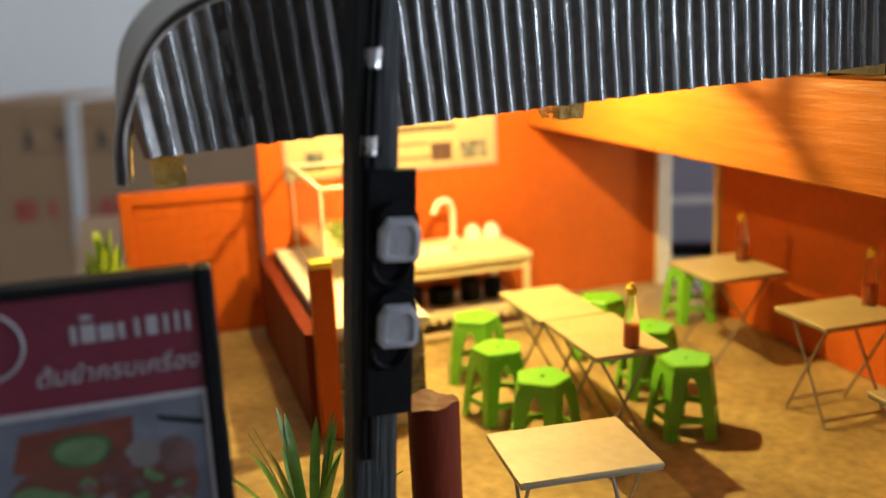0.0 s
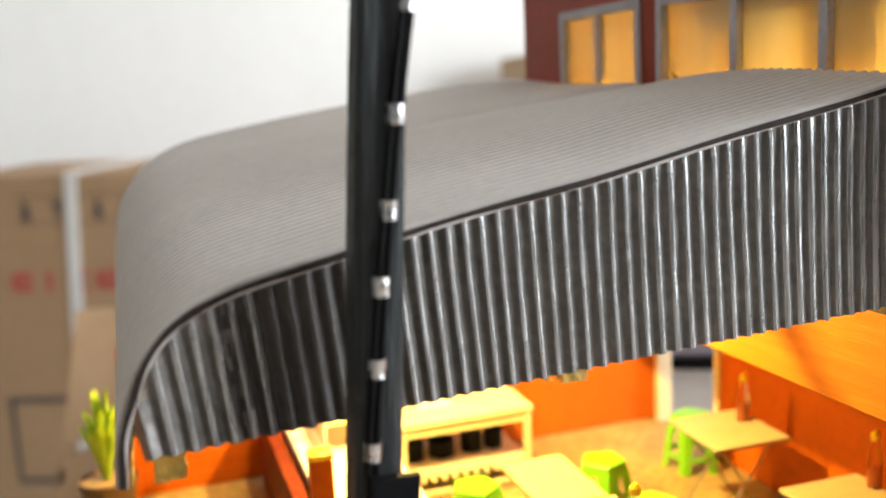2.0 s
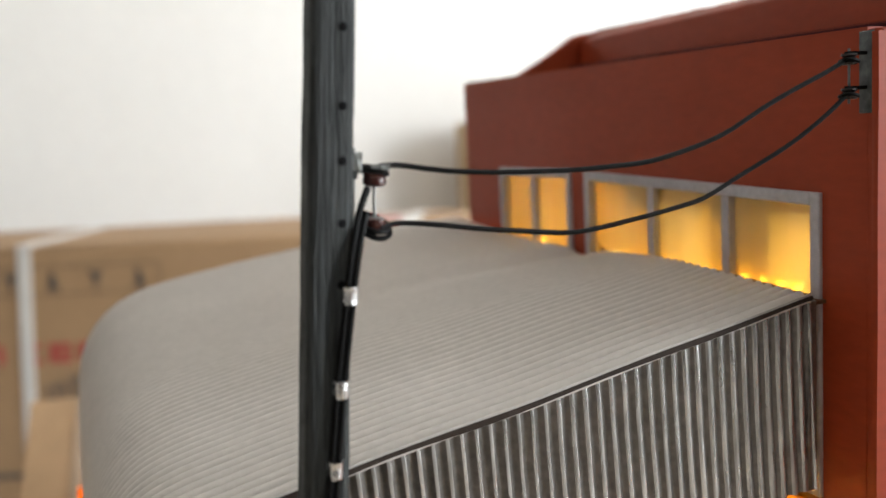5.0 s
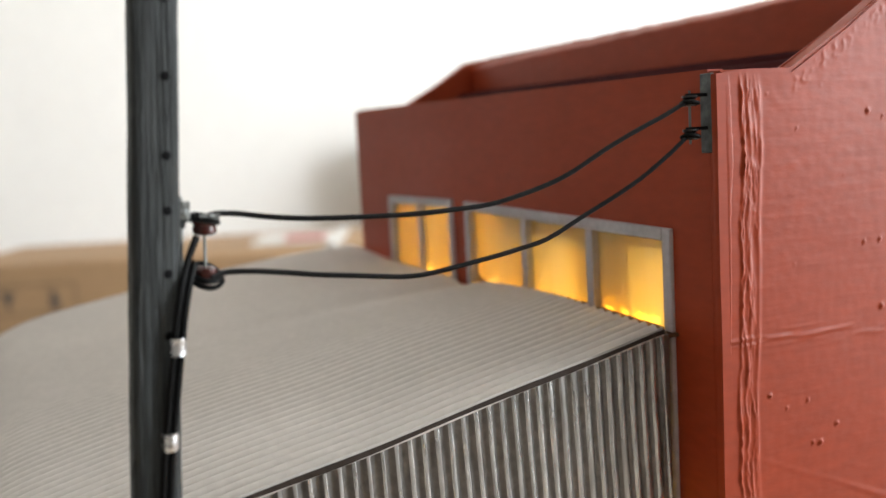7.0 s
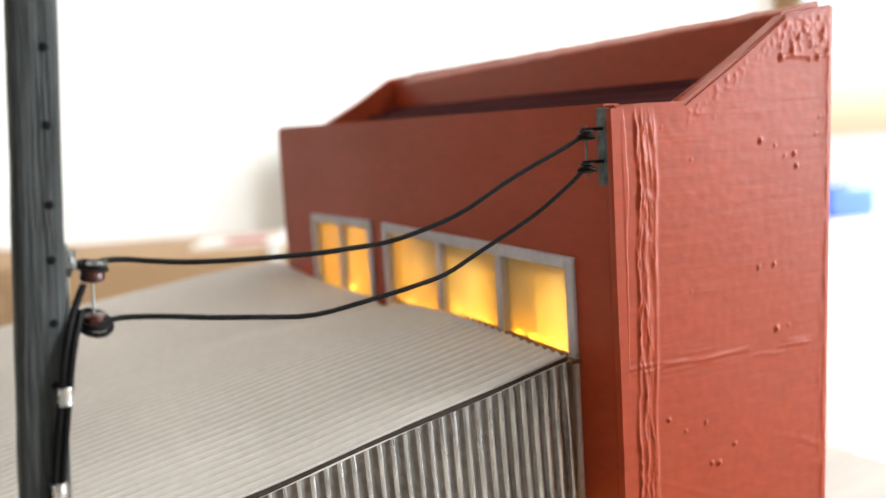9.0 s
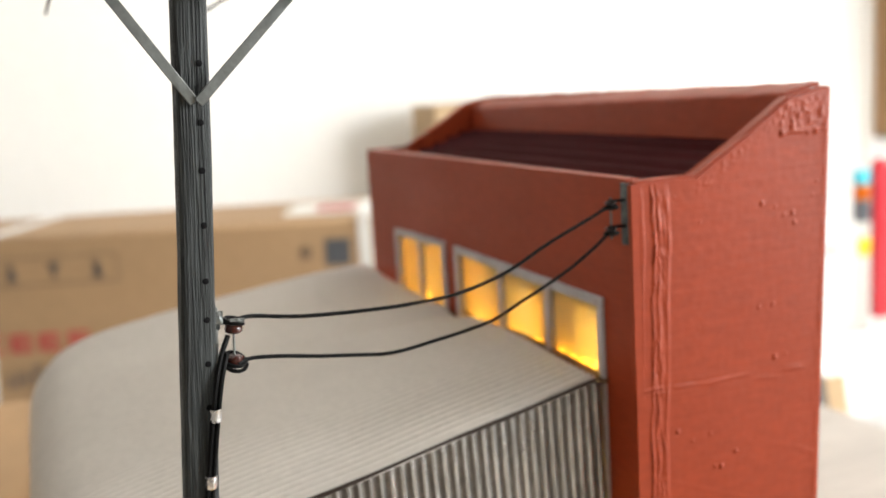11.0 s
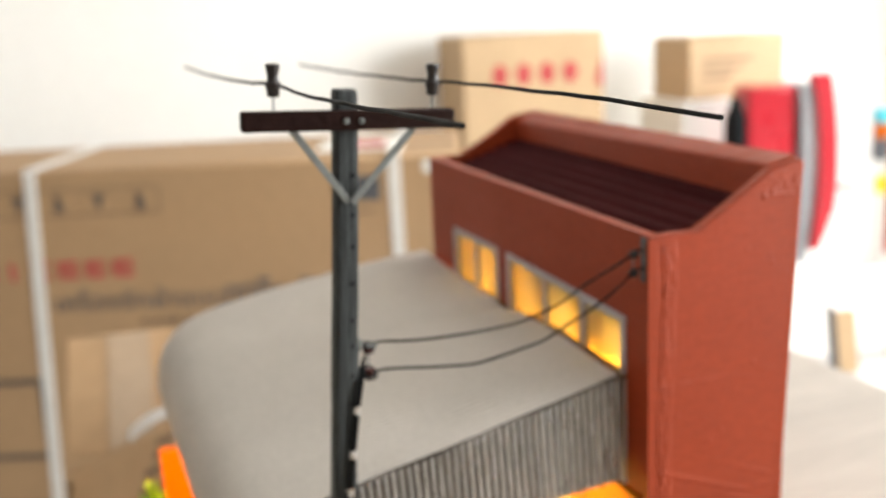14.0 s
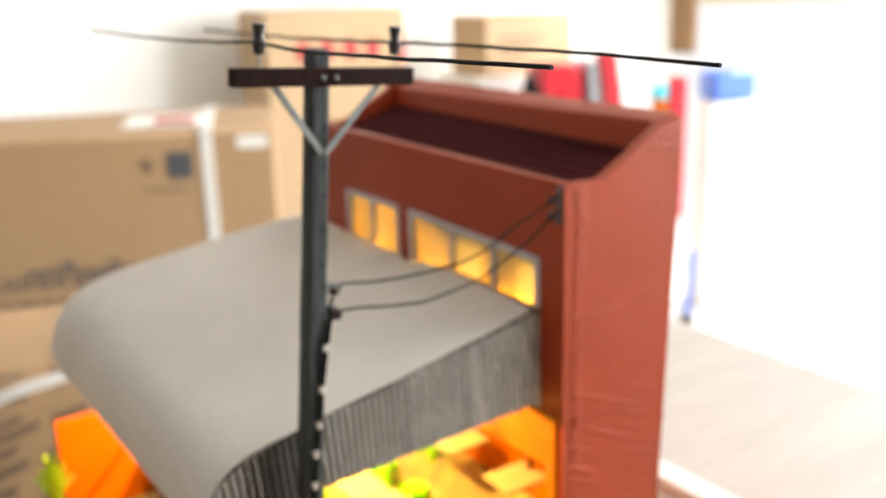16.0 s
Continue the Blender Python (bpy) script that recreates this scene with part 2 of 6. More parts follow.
# dark grey chosen to keep light from bouncing off the unseen south wall
M["room_dark"] = mat("light_absorbing_dark_grey", (0.06, 0.056, 0.052), 0.7, var=(1.0, 0.12), fine=(20, 0.03), bump=(40, 0.1))
M["room_floor"] = mat("pale_floor_tile", (0.62, 0.60, 0.57), 0.35, var=(1.0, 0.15), fine=(10, 0.04), bump=(20, 0.05))
M["desk"] = mat("greyish_beige_laminate", (0.51, 0.45, 0.39), 0.55, var=(6, 0.3), fine=(50, 0.10), bump=(60, 0.3), stretch=(0.35, 2.5, 1))
M["base"] = mat("brown_stained_board", (0.20, 0.135, 0.075), 0.7, var=(14, 0.6), fine=(120, 0.2), bump=(60, 0.6), stretch=(0.3, 2.0, 1), dark=(0.10, 0.06, 0.03))
M["red_gloss"] = mat("red_lacquer", (0.50, 0.012, 0.025), 0.3, var=(4, 0.15), bump=(40, 0.05))
M["blue"] = mat("blue_plastic", (0.07, 0.17, 0.60), 0.4, var=(4, 0.15), bump=(40, 0.05))
M["teal"] = mat("teal_plastic", (0.05, 0.45, 0.55), 0.4, var=(4, 0.15), bump=(40, 0.05))
M["outdoor"] = mat("sunlit_concrete", (0.62, 0.60, 0.56), 0.8, var=(0.6, 0.2), bump=(10, 0.1))


def clear(name, color, rough, trans=1.0, ior=1.45):
    m = bpy.data.materials.new(name)
    m.use_nodes = True
    b = m.node_tree.nodes["Principled BSDF"]
    b.inputs["Base Color"].default_value = (*color, 1)
    b.inputs["Roughness"].default_value = rough
    b.inputs["Transmission Weight"].default_value = trans
    b.inputs["IOR"].default_value = ior
    return m


M["glass"] = clear("clear_acrylic", (0.98, 0.93, 0.74), 0.2, ior=1.22)
M["bottle"] = clear("clear_bottle_plastic", (0.95, 0.90, 0.80), 0.32, ior=1.2)


def amber_film():
    """Streaky amber film in the windows: part of the light is let through, part scattered."""
    m = bpy.data.materials.new("amber_film")
    m.use_nodes = True
    nt = m.node_tree
    nd, ln = nt.nodes, nt.links
    nd.remove(nd["Principled BSDF"])
    out = nd["Material Output"]
    tc, mp = nd.new("ShaderNodeTexCoord"), nd.new("ShaderNodeMapping")
    mp.inputs["Scale"].default_value = (1 / K, 1 / K, 0.3 / K)
    ln.new(tc.outputs["Object"], mp.inputs[0])
    n = nd.new("ShaderNodeTexNoise")
    n.inputs["Scale"].default_value, n.inputs["Detail"].default_value = 45, 4
    ln.new(mp.outputs[0], n.inputs["Vector"])
    rgb = nd.new("ShaderNodeValToRGB")
    rgb.color_ramp.elements[0].color, rgb.color_ramp.elements[1].color = (0.92, 0.80, 0.46, 1), (0.98, 0.91, 0.66, 1)
    rgb.color_ramp.elements[0].position, rgb.color_ramp.elements[1].position = 0.35, 0.65
    ln.new(n.outputs[0], rgb.inputs[0])
    tl, df, tr, gl = (nd.new("ShaderNodeBsdf" + k) for k in ("Translucent", "Diffuse", "Transparent", "Glossy"))
    gl.inputs["Roughness"].default_value = 0.15
    for s in (tl, df, tr):
        ln.new(rgb.outputs[0], s.inputs["Color"])

    def blend(a, b, f):
        x = nd.new("ShaderNodeMixShader")
        x.inputs[0].default_value = f
        ln.new(a, x.inputs[1])
        ln.new(b, x.inputs[2])
        return x.outputs[0]
    o = blend(blend(blend(tl.outputs[0], df.outputs[0], 0.4), tr.outputs[0], 0.45), gl.outputs[0], 0.05)
    ln.new(o, out.inputs[0])
    return m


M["amber"] = amber_film()


def glow(name, color, strength):
    m = bpy.data.materials.new(name)
    m.use_nodes = True
    b = m.node_tree.nodes["Principled BSDF"]
    b.inputs["Base Color"].default_value = (*color, 1)
    b.inputs["Emission Color"].default_value = (*color, 1)
    b.inputs["Emission Strength"].default_value = strength
    return m


M["bulb"] = glow("warm_bulb_glow", (1.0, 0.56, 0.08), 7.0)

# ---------------------------------------------------------------- shaping
def box(bm, x0, y0, z0, x1, y1, z1, bevel=0.0, m=None, seg=1):
    """A box between two corners, with bevelled edges; m turns and moves it."""
    vs = [bm.verts.new((x, y, z)) for x in (x0, x1) for y in (y0, y1) for z in (z0, z1)]
    fs = [bm.faces.new([vs[i] for i in q]) for q in ((0, 1, 3, 2), (4, 6, 7, 5), (0, 4, 5, 1), (2, 3, 7, 6), (0, 2, 6, 4), (1, 5, 7, 3))]
    if bevel:
        es = list({e for f in fs for e in f.edges})
        r = bmesh.ops.bevel(bm, geom=es, offset=bevel, segments=seg, affect='EDGES', profile=0.5)
        vs = list({v for f in r["faces"] for v in f.verts} | {v for v in vs if v.is_valid})
    if m is not None:
        bmesh.ops.transform(bm, matrix=m, verts=vs)
    return bm


def prism(bm, pts, axis, a, b):
    """A flat outline pushed along an axis ('x', 'y' or 'z') from a to b."""
    def put(p, d):
        return {'x': (d, p[0], p[1]), 'y': (p[0], d, p[1]), 'z': (p[0], p[1], d)}[axis]
    lo, hi = [bm.verts.new(put(p, a)) for p in pts], [bm.verts.new(put(p, b)) for p in pts]
    bm.faces.new(lo)
    bm.faces.new(hi[::-1])
    n = len(pts)
    for i in range(n):
        bm.faces.new((lo[i], hi[i], hi[(i + 1) % n], lo[(i + 1) % n]))
    return bm


def tube(bm, pts, radius, seg=8, cap=True):
    """A round bar along points; radius is one number or one a point."""
    pts = [Vector(p) for p in pts]
    rs = radius if isinstance(radius, (list, tuple)) else [radius] * len(pts)
    rings, side = [], None
    for i, p in enumerate(pts):
        d = (pts[min(i + 1, len(pts) - 1)] - pts[max(i - 1, 0)]).normalized()
        if side is None:
            side = d.cross((0, 0, 1) if abs(d.z) < 0.9 else (1, 0, 0)).normalized()
        side = (side - d * side.dot(d)).normalized()
        up = d.cross(side)
        rings.append([bm.verts.new(p + rs[i] * (math.cos(a) * side + math.sin(a) * up)) for a in (2 * math.pi * k / seg for k in range(seg))])
    for a, b in zip(rings, rings[1:]):
        for k in range(seg):
            bm.faces.new((a[k], a[(k + 1) % seg], b[(k + 1) % seg], b[k]))
    if cap:
        bm.faces.new(rings[0][::-1])
        bm.faces.new(rings[-1])
    return bm


def lathe(bm, profile, seg=16, at_=(0, 0, 0)):
    """A turned body: profile rows of radius and height, from the bottom up."""
    o = Vector(at_)
    rings = [[bm.verts.new(o + Vector((r * math.cos(a), r * math.sin(a), z))) for a in (2 * math.pi * k / seg for k in range(seg))] for r, z in profile]
    for a, b in zip(rings, rings[1:]):
        for k in range(seg):
            bm.faces.new((a[k], a[(k + 1) % seg], b[(k + 1) % seg], b[k]))
    bm.faces.new(rings[0][::-1])
    bm.faces.new(rings[-1])
    return bm


def slab(bm, top, under, nu, nv):
    """A thick sheet between two surfaces top(u, v) and under(u, v), closed along its rim."""
    a = [[bm.verts.new(top(i / nu, j / nv)) for j in range(nv + 1)] for i in range(nu + 1)]
    b = [[bm.verts.new(under(i / nu, j / nv)) for j in range(nv + 1)] for i in range(nu + 1)]
    for i in range(nu):
        for j in range(nv):
            bm.faces.new((a[i][j], a[i + 1][j], a[i + 1][j + 1], a[i][j + 1]))
            bm.faces.new((b[i][j], b[i][j + 1], b[i + 1][j + 1], b[i + 1][j]))
    for i in range(nu):
        bm.faces.new((a[i][0], b[i][0], b[i + 1][0], a[i + 1][0]))
        bm.faces.new((a[i][nv], a[i + 1][nv], b[i + 1][nv], b[i][nv]))
    for j in range(nv):
        bm.faces.new((a[0][j], a[0][j + 1], b[0][j + 1], b[0][j]))
        bm.faces.new((a[nu][j], b[nu][j], b[nu][j + 1], a[nu][j + 1]))
    return bm


def glide(pts, s):
    """A point at s (0 to 1) of a smooth line through pts."""
    n = len(pts) - 1
    i = min(int(s * n), n - 1)
    f = s * n - i
    p = [Vector(pts[max(0, min(n, i + k))]) for k in (-1, 0, 1, 2)]
    return 0.5 * (2 * p[1] + (p[2] - p[0]) * f + (2 * p[0] - 5 * p[1] + 4 * p[2] - p[3]) * f * f + (3 * p[1] - p[0] - 3 * p[2] + p[3]) * f ** 3)


def bez(pts, n=24):
    return [glide(pts, i / n) for i in range(n + 1)]


def mesh_of(name, bm, material, smooth=None):
    bmesh.ops.recalc_face_normals(bm, faces=bm.faces)
    for v in bm.verts:
        v.co *= PLAN["unit"]
    me = bpy.data.meshes.new(name)
    if smooth:
        for f in bm.faces:
            f.smooth = True
        for e in bm.edges:
            if len(e.link_faces) == 2 and e.calc_face_angle() > smooth:
                e.smooth = False
    bm.to_mesh(me)
    bm.free()
    me.materials.append(M[material])
    return me


def part(name, bm, material, parent, label="", smooth=0.7, kind=""):
    """Links a bmesh as one mesh object under a thing or a part."""
    ob = new(name, mesh_of(name, bm, material, smooth))
    ob.parent = parent
    return tagged(ob, label=label, kind=kind)


def thing(name, label, category, x=0, y=0, z=0, rz=0, group="", kind="", m=None):
    ob = new(name)
    ob.empty_display_size = 0.01
    ob.matrix_world = m if m is not None else Matrix.Translation(at(x, y, z)) @ Matrix.Rotation(radians(rz), 4, 'Z')
    return tagged(ob, label, category, group, kind)


def solid(name, bm, material, label, category, kind="", smooth=0.7, loc=(0, 0, 0), rz=0, group=""):
    ob = new(name, mesh_of(name, bm, material, smooth))
    ob.matrix_world = Matrix.Translation(at(*loc)) @ Matrix.Rotation(radians(rz), 4, 'Z')
    return tagged(ob, label, category, group, kind)


def nb():
    return bmesh.new()


def lettering(text, height, material, parent, m, name="lettering", label="", thick=0.0003, slant=0.0):
    """Raised letters in the built-in font, laid in the local x-y plane of m (plan units)."""
    cu = bpy.data.curves.new(name, 'FONT')
    cu.body, cu.size, cu.align_x, cu.extrude = text, height * PLAN["unit"], 'CENTER', thick * PLAN["unit"]
    cu.shear = slant
    ob = new(name, cu)
    me = bpy.data.meshes.new_from_object(ob.evaluated_get(bpy.context.evaluated_depsgraph_get()))
    bpy.data.objects.remove(ob)
    bpy.data.curves.remove(cu)
    me.materials.clear()
    me.materials.append(M[material])
    me.name = name
    res = new(name, me)
    res.parent = parent
    t = m.copy()
    t.translation = m.translation * PLAN["unit"]
    res.matrix_local = t
    return tagged(res, label)

# ---------------------------------------------------------------- the room
RX0, RX1, RY0, RY1, RZ0, RZ1 = -3.4, 5.0, -4.0, 4.58, -1.4, 3.6


def room():
    solid("room_floor", box(nb(), RX0 - 0.2, RY0 - 0.2, RZ0 - 0.1, RX1 + 0.2, RY1 + 0.2, RZ0), "room_floor", "pale tiled floor of the room", "floor", "structure")
    solid("ceiling", box(nb(), RX0 - 0.2, RY0 - 0.2, RZ1, RX1 + 0.2, RY1 + 0.2, RZ1 + 0.1), "room_white", "white ceiling of the room", "ceiling", "structure")
    solid("wall_north", box(nb(), RX0, RY1, RZ0, RX1, RY1 + 0.2, RZ1), "room_white", "plain white painted wall", "wall", "structure")
    solid("wall_west", box(nb(), RX0 - 0.2, RY0, RZ0, RX0, RY1, RZ1), "room_grey", "plain grey painted wall", "wall", "structure")
    # unseen south wall, its dark colour standing for light blocked on that side
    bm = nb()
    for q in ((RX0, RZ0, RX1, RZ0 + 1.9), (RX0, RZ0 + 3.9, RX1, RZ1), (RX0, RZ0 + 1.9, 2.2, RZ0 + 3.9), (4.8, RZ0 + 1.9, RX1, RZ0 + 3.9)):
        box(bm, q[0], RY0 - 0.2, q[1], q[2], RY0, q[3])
    solid("wall_south", bm, "room_dark", "unseen wall, dark to hold back light, with a wide window opening", "wall", "structure")
    bm = nb()
    for q in ((RY0, RZ0, -3.6, RZ1), (4.53, RZ0, RY1, RZ1), (-3.6, RZ1 - 0.7, 4.53, RZ1)):
        box(bm, RX1, q[0], q[1], RX1 + 0.2, q[2], q[3])
    solid("wall_east", bm, "room_white", "white wall opened by a wide shop front", "wall", "structure")
    solid("ground", box(nb(), RX1 + 0.2, -60, RZ0 - 0.3, 130, 60, RZ0 - 0.06), "outdoor", "pale sunlit concrete outside the shop front", "ground", "structure")


room()


def desk():
    t = thing("display_table", "greyish beige laminate table that carries the model", "table", 0.0, 0.0, -0.02)
    part("tabletop", prism(nb(), [(-0.9, -0.75), (0.592, -0.75), (0.592, 0.64), (0.10, 0.475), (-0.05, 0.385), (-0.9, 0.362)], 'z', -0.05, 0.0), "desk", t, smooth=None)
    for x in (-0.8, 0.5):
        for y in (-0.65, 0.40):
            part("leg", box(nb(), x - 0.04, y - 0.04, -1.38, x + 0.04, y + 0.04, -0.05, 0.004), "table_edge", t)


desk()


def desk_box():
    t = thing("storage_box", "dark grey plastic box with a pale lid and black base", "box", 0.325, 0.500, -0.02, -25)
    part("base", box(nb(), -0.13, -0.03, 0.0, 0.11, 0.03, 0.010, 0.002), "black", t, "black base")
    part("body", box(nb(), -0.125, -0.027, 0.010, 0.105, 0.028, 0.105, 0.004), "box_grey", t)
    part("lid", box(nb(), -0.128, -0.030, 0.105, 0.108, 0.031, 0.128, 0.004), "dark_grey", t, "dark grey lid")
    part("label_band", box(nb(), -0.120, -0.0285, 0.048, 0.100, -0.0275, 0.056), "white", t, "pale band")


desk_box()

# carton: its own frame, x along the front, origin on the front's top edge at the first strap
CA = math.atan2(-0.448, 1.102)


def big_carton():
    t = thing("appliance_carton", "large brown cardboard appliance carton with white straps", "carton", -0.418, 2.977, 0.016, math.degrees(CA))
    part("body", box(nb(), -0.46, 0.0, -1.416, 1.425, 0.66, 0.0, 0.012), "carton", t)
    for x, slip in ((-0.008, -0.088), (1.205, 0.0)):
        bm = nb()
        prism(bm, [(x - 0.02, 0.004), (x + 0.02, 0.004), (x + 0.02 + slip, -1.40), (x - 0.02 + slip, -1.40)], 'y', -0.006, 0.0)
        box(bm, x - 0.02, -0.006, 0.0, x + 0.02, 0.66, 0.006)
        part("strap", bm, "strap", t, "white plastic packing strap")
    bm = nb()
    box(bm, 1.075, -0.003, -0.15, 1.155, 0.0, -0.065)
    part("printed_mark", bm, "dark_grey", t, "dark square printed mark")
    bm = nb()
    box(bm, 0.995, -0.003, -0.125, 1.03, 0.0, -0.085)
    box(bm, 1.0, -0.003, -0.19, 1.13, 0.0, -0.18)
    part("printed_mark", bm, "ink_pale", t, "faded small print")
    bm = nb()
    for q in ((-0.305, -0.748, -0.075, -0.728), (-0.305, -1.030, -0.075, -1.010), (-0.305, -1.010, -0.288, -0.748), (-0.092, -1.010, -0.075, -0.748)):
        box(bm, q[0], -0.003, q[1], q[2], 0.0, q[3])
    part("printed_frame", bm, "ink_dark", t, "dark printed square frame")
    # row of handling pictograms
    bm = nb()
    box(bm, -0.2, -0.002, -0.155, 0.415, 0.0, -0.150)
    box(bm, -0.2, -0.002, -0.068, 0.415, 0.0, -0.063)
    box(bm, 0.410, -0.002, -0.155, 0.415, 0.0, -0.063)
    part("pictogram_frame", bm, "ink_pale", t)
    for k, x in enumerate((-0.17, -0.06, 0.07, 0.21, 0.345)):
        bm = nb()
        w = 0.023
        if k % 2:
            prism(bm, [(x - w, -0.085), (x + w, -0.085), (x + 0.006, -0.115), (x + 0.006, -0.135), (x - 0.006, -0.135), (x - 0.006, -0.115)], 'y', -0.003, 0.0)
        else:
            prism(bm, [(x - 0.006, -0.08), (x + 0.01, -0.09), (x + w * 0.7, -0.125), (x + w, -0.14), (x - w * 0.6, -0.14), (x - w * 0.4, -0.12)], 'y', -0.003, 0.0)
        part("pictogram", bm, "ink_dark", t)
    # brand mark and product line as plain shapes
    for k in range(6):
        x = -0.240 + k * 0.094
        bm = nb()
        wd = (0.066, 0.018, 0.066, 0.066, 0.062, 0.066)[k]
        if k == 1:
            box(bm, x + 0.02, -0.003, -0.371, x + 0.02 + wd, 0.0, -0.311)
        else:
            box(bm, x, -0.003, -0.371, x + 0.02, 0.0, -0.311)
            box(bm, x + 0.02, -0.003, -0.326, x + wd, 0.0, -0.311)
            box(bm, x + 0.02, -0.003, -0.371, x + wd, 0.0, -0.356)
            if k != 2:
                box(bm, x + 0.03, -0.003, -0.348, x + wd, 0.0, -0.335)
        part("brand_bar", bm, "ink_red", t, "red brand mark as plain shapes")
    words = lettering("เครื่องซักผ้าแบบ", 0.088, "dark_grey", t, Matrix.Translation((0.305, -0.001, -0.487)) @ Matrix.Rotation(math.pi / 2, 4, 'X'), label="dark printed words", thick=0.0012)
    words.scale.x = 0.575 * K / words.dimensions.x
    rnd = random.Random(5)
    x = 0.605
    while x < 0.93:
        w = rnd.uniform(0.030, 0.048)
        bm = nb()
        h = rnd.uniform(0.052, 0.064)
        z = -0.485
        box(bm, x, -0.003, z, x + 0.009, 0.0, z + h)
        box(bm, x + w - 0.009, -0.003, z, x + w, 0.0, z + h)
        box(bm, x + 0.009, -0.003, z + h - 0.010, x + w - 0.009, 0.0, z + h)
        if rnd.random() < 0.5:
            box(bm, x + 0.009, -0.003, z, x + 0.019, 0.0, z + 0.012)
        if rnd.random() < 0.4:
            box(bm, x + 0.005, -0.003, z + h + 0.010, x + w, 0.0, z + h + 0.026)
        part("print_bar", bm, "dark_grey", t)
        x += w + 0.010
    bm = nb()
    x = 0.3
    while x < 0.9:
        w = rnd.uniform(0.02, 0.06)
        box(bm, x, -0.002, -0.545, x + w, 0.0, -0.525)
        x += w + 0.012
    part("small_print", bm, "ink_pale", t, kind="stuff")


big_carton()


def papers():
    t = thing("paper_sheet", "white printed sheet lying on the carton", "paper", -0.418, 2.977, 0.018, math.degrees(CA))
    part("sheet", box(nb(), 0.93, 0.13, 0.0, 1.20, 0.44, 0.006), "white", t)
    part("printed_patch", box(nb(), 1.03, 0.17, 0.006, 1.16, 0.34, 0.008), "ink_red", t, "red printed patch")
    t = thing("paper_label", "small white label on the carton front", "label", -0.418, 2.977, 0.018, math.degrees(CA))
    part("sheet", box(nb(), 1.30, -0.004, -0.065, 1.40, -0.0005, -0.025), "white", t)


papers()


def other_cartons():
    # open carton behind the table: a raised flap with tape, a folded flap that bows over the front
    t = thing("open_carton", "open brown carton with raised and folded flaps", "carton", 0.0, 0.0, RZ0)
    up = Vector((0, 0, -RZ0))
    part("body", box(nb(), -0.330, 0.880, 0.0, 0.280, 1.030, -0.330 - RZ0, 0.006), "carton_dark", t)

    def raised(u, v, d):
        low, high = Vector((-0.345, 1.060, -0.190)).lerp(Vector((0.270, 1.000, -0.210)), u), Vector((-0.325, 1.230, -0.055)).lerp(Vector((0.290, 1.170, -0.085)), u)
        return low.lerp(high, v) + up + Vector((0, -d, 0.006 * math.sin(5 * u) * v))

    def folded(u, v, d):
        p = Vector((-0.345, 1.005, -0.168)).lerp(Vector((0.280, 0.945, -0.075)), min(1.0, u * 1.15 + 0.02 * math.sin(9 * v)))
        return p + up + Vector((-0.05 * v * (1 - u), -0.16 * v - d * 0.3, -0.30 * max(v, 0.0) ** 1.7 + 0.010 * math.sin(6 * u) - 0.03 * (1 - u) ** 6 + d))
    part("flap", slab(nb(), lambda u, v: raised(u, v, 0.003), lambda u, v: raised(u, v, -0.003), 12, 4), "carton", t, "raised cardboard flap")
    part("tape", slab(nb(), lambda u, v: raised(0.10 + 0.11 * u, v, 0.006), lambda u, v: raised(0.10 + 0.11 * u, v, 0.0035), 4, 4), "tape_clear", t, "shiny clear packing tape")
    part("flap", slab(nb(), lambda u, v: folded(u, v, 0.003), lambda u, v: folded(u, v, -0.003), 24, 16), "carton", t, "folded cardboard flap bowing over the front")
    part("inner_flap", box(nb(), -0.350, 1.008, -0.330 - RZ0, 0.270, 1.052, -0.205 - RZ0), "carton_dark", t)
    rnd = random.Random(2)
    bm = nb()
    for r in range(9):
        for c in range(5):
            if rnd.random() < 0.15:
                continue
            u0, v0 = 0.16 + 0.115 * c + rnd.uniform(0, 0.01), 0.12 + 0.088 * r
            w = rnd.uniform(0.05, 0.09)
            slab(bm, lambda u, v: folded(u0 + w * u, v0 + 0.040 * v, 0.0055), lambda u, v: folded(u0 + w * u, v0 + 0.040 * v, 0.0035), 3, 1)
    for r in range(4):
        for c in range(3):
            u0, v0 = 0.24 + 0.13 * c, 0.12 + 0.10 * r
            slab(bm, lambda u, v: raised(u0 + 0.07 * u, v0 + 0.045 * v, 0.0055), lambda u, v: raised(u0 + 0.07 * u, v0 + 0.045 * v, 0.0035), 2, 1)
    part("small_print", bm, "ink_pale", t, kind="stuff")
    line = bez([folded(u, -0.02, z) for u, z in ((0.13, 0.002), (0.17, 0.016), (0.24, 0.020), (0.36, 0.014), (0.60, 0.012), (0.85, 0.010))], 20)
    part("strap", slab(nb(), lambda u, v: line[round(u * 20)] + Vector((0, -0.006, 0.016 * v)), lambda u, v: line[round(u * 20)] + Vector((0, 0, 0.016 * v)), 20, 1), "strap", t, "loose white packing strap")
    # carton by the wall, with a red mark
    a = math.degrees(math.atan2(-1.8, 4.3))
    t = thing("storage_carton", "pale brown carton with red printed marks", "carton", 1.554, 3.949, RZ0, a + 14.5)
    part("body", box(nb(), 0.0, 0.0, 0.0, 0.755, 0.5, 1.755, 0.01), "carton_pale", t)
    for k in range(4):
        x = 0.196 + k * 0.124
        bm = nb()
        prism(bm, [(x + 0.040 * math.cos(q), 1.555 + 0.055 * math.sin(q)) for q in (i * math.pi / 5 for i in range(10))], 'y', -0.004, 0.0)
        part("printed_mark", bm, "ink_red", t, "red printed mark")
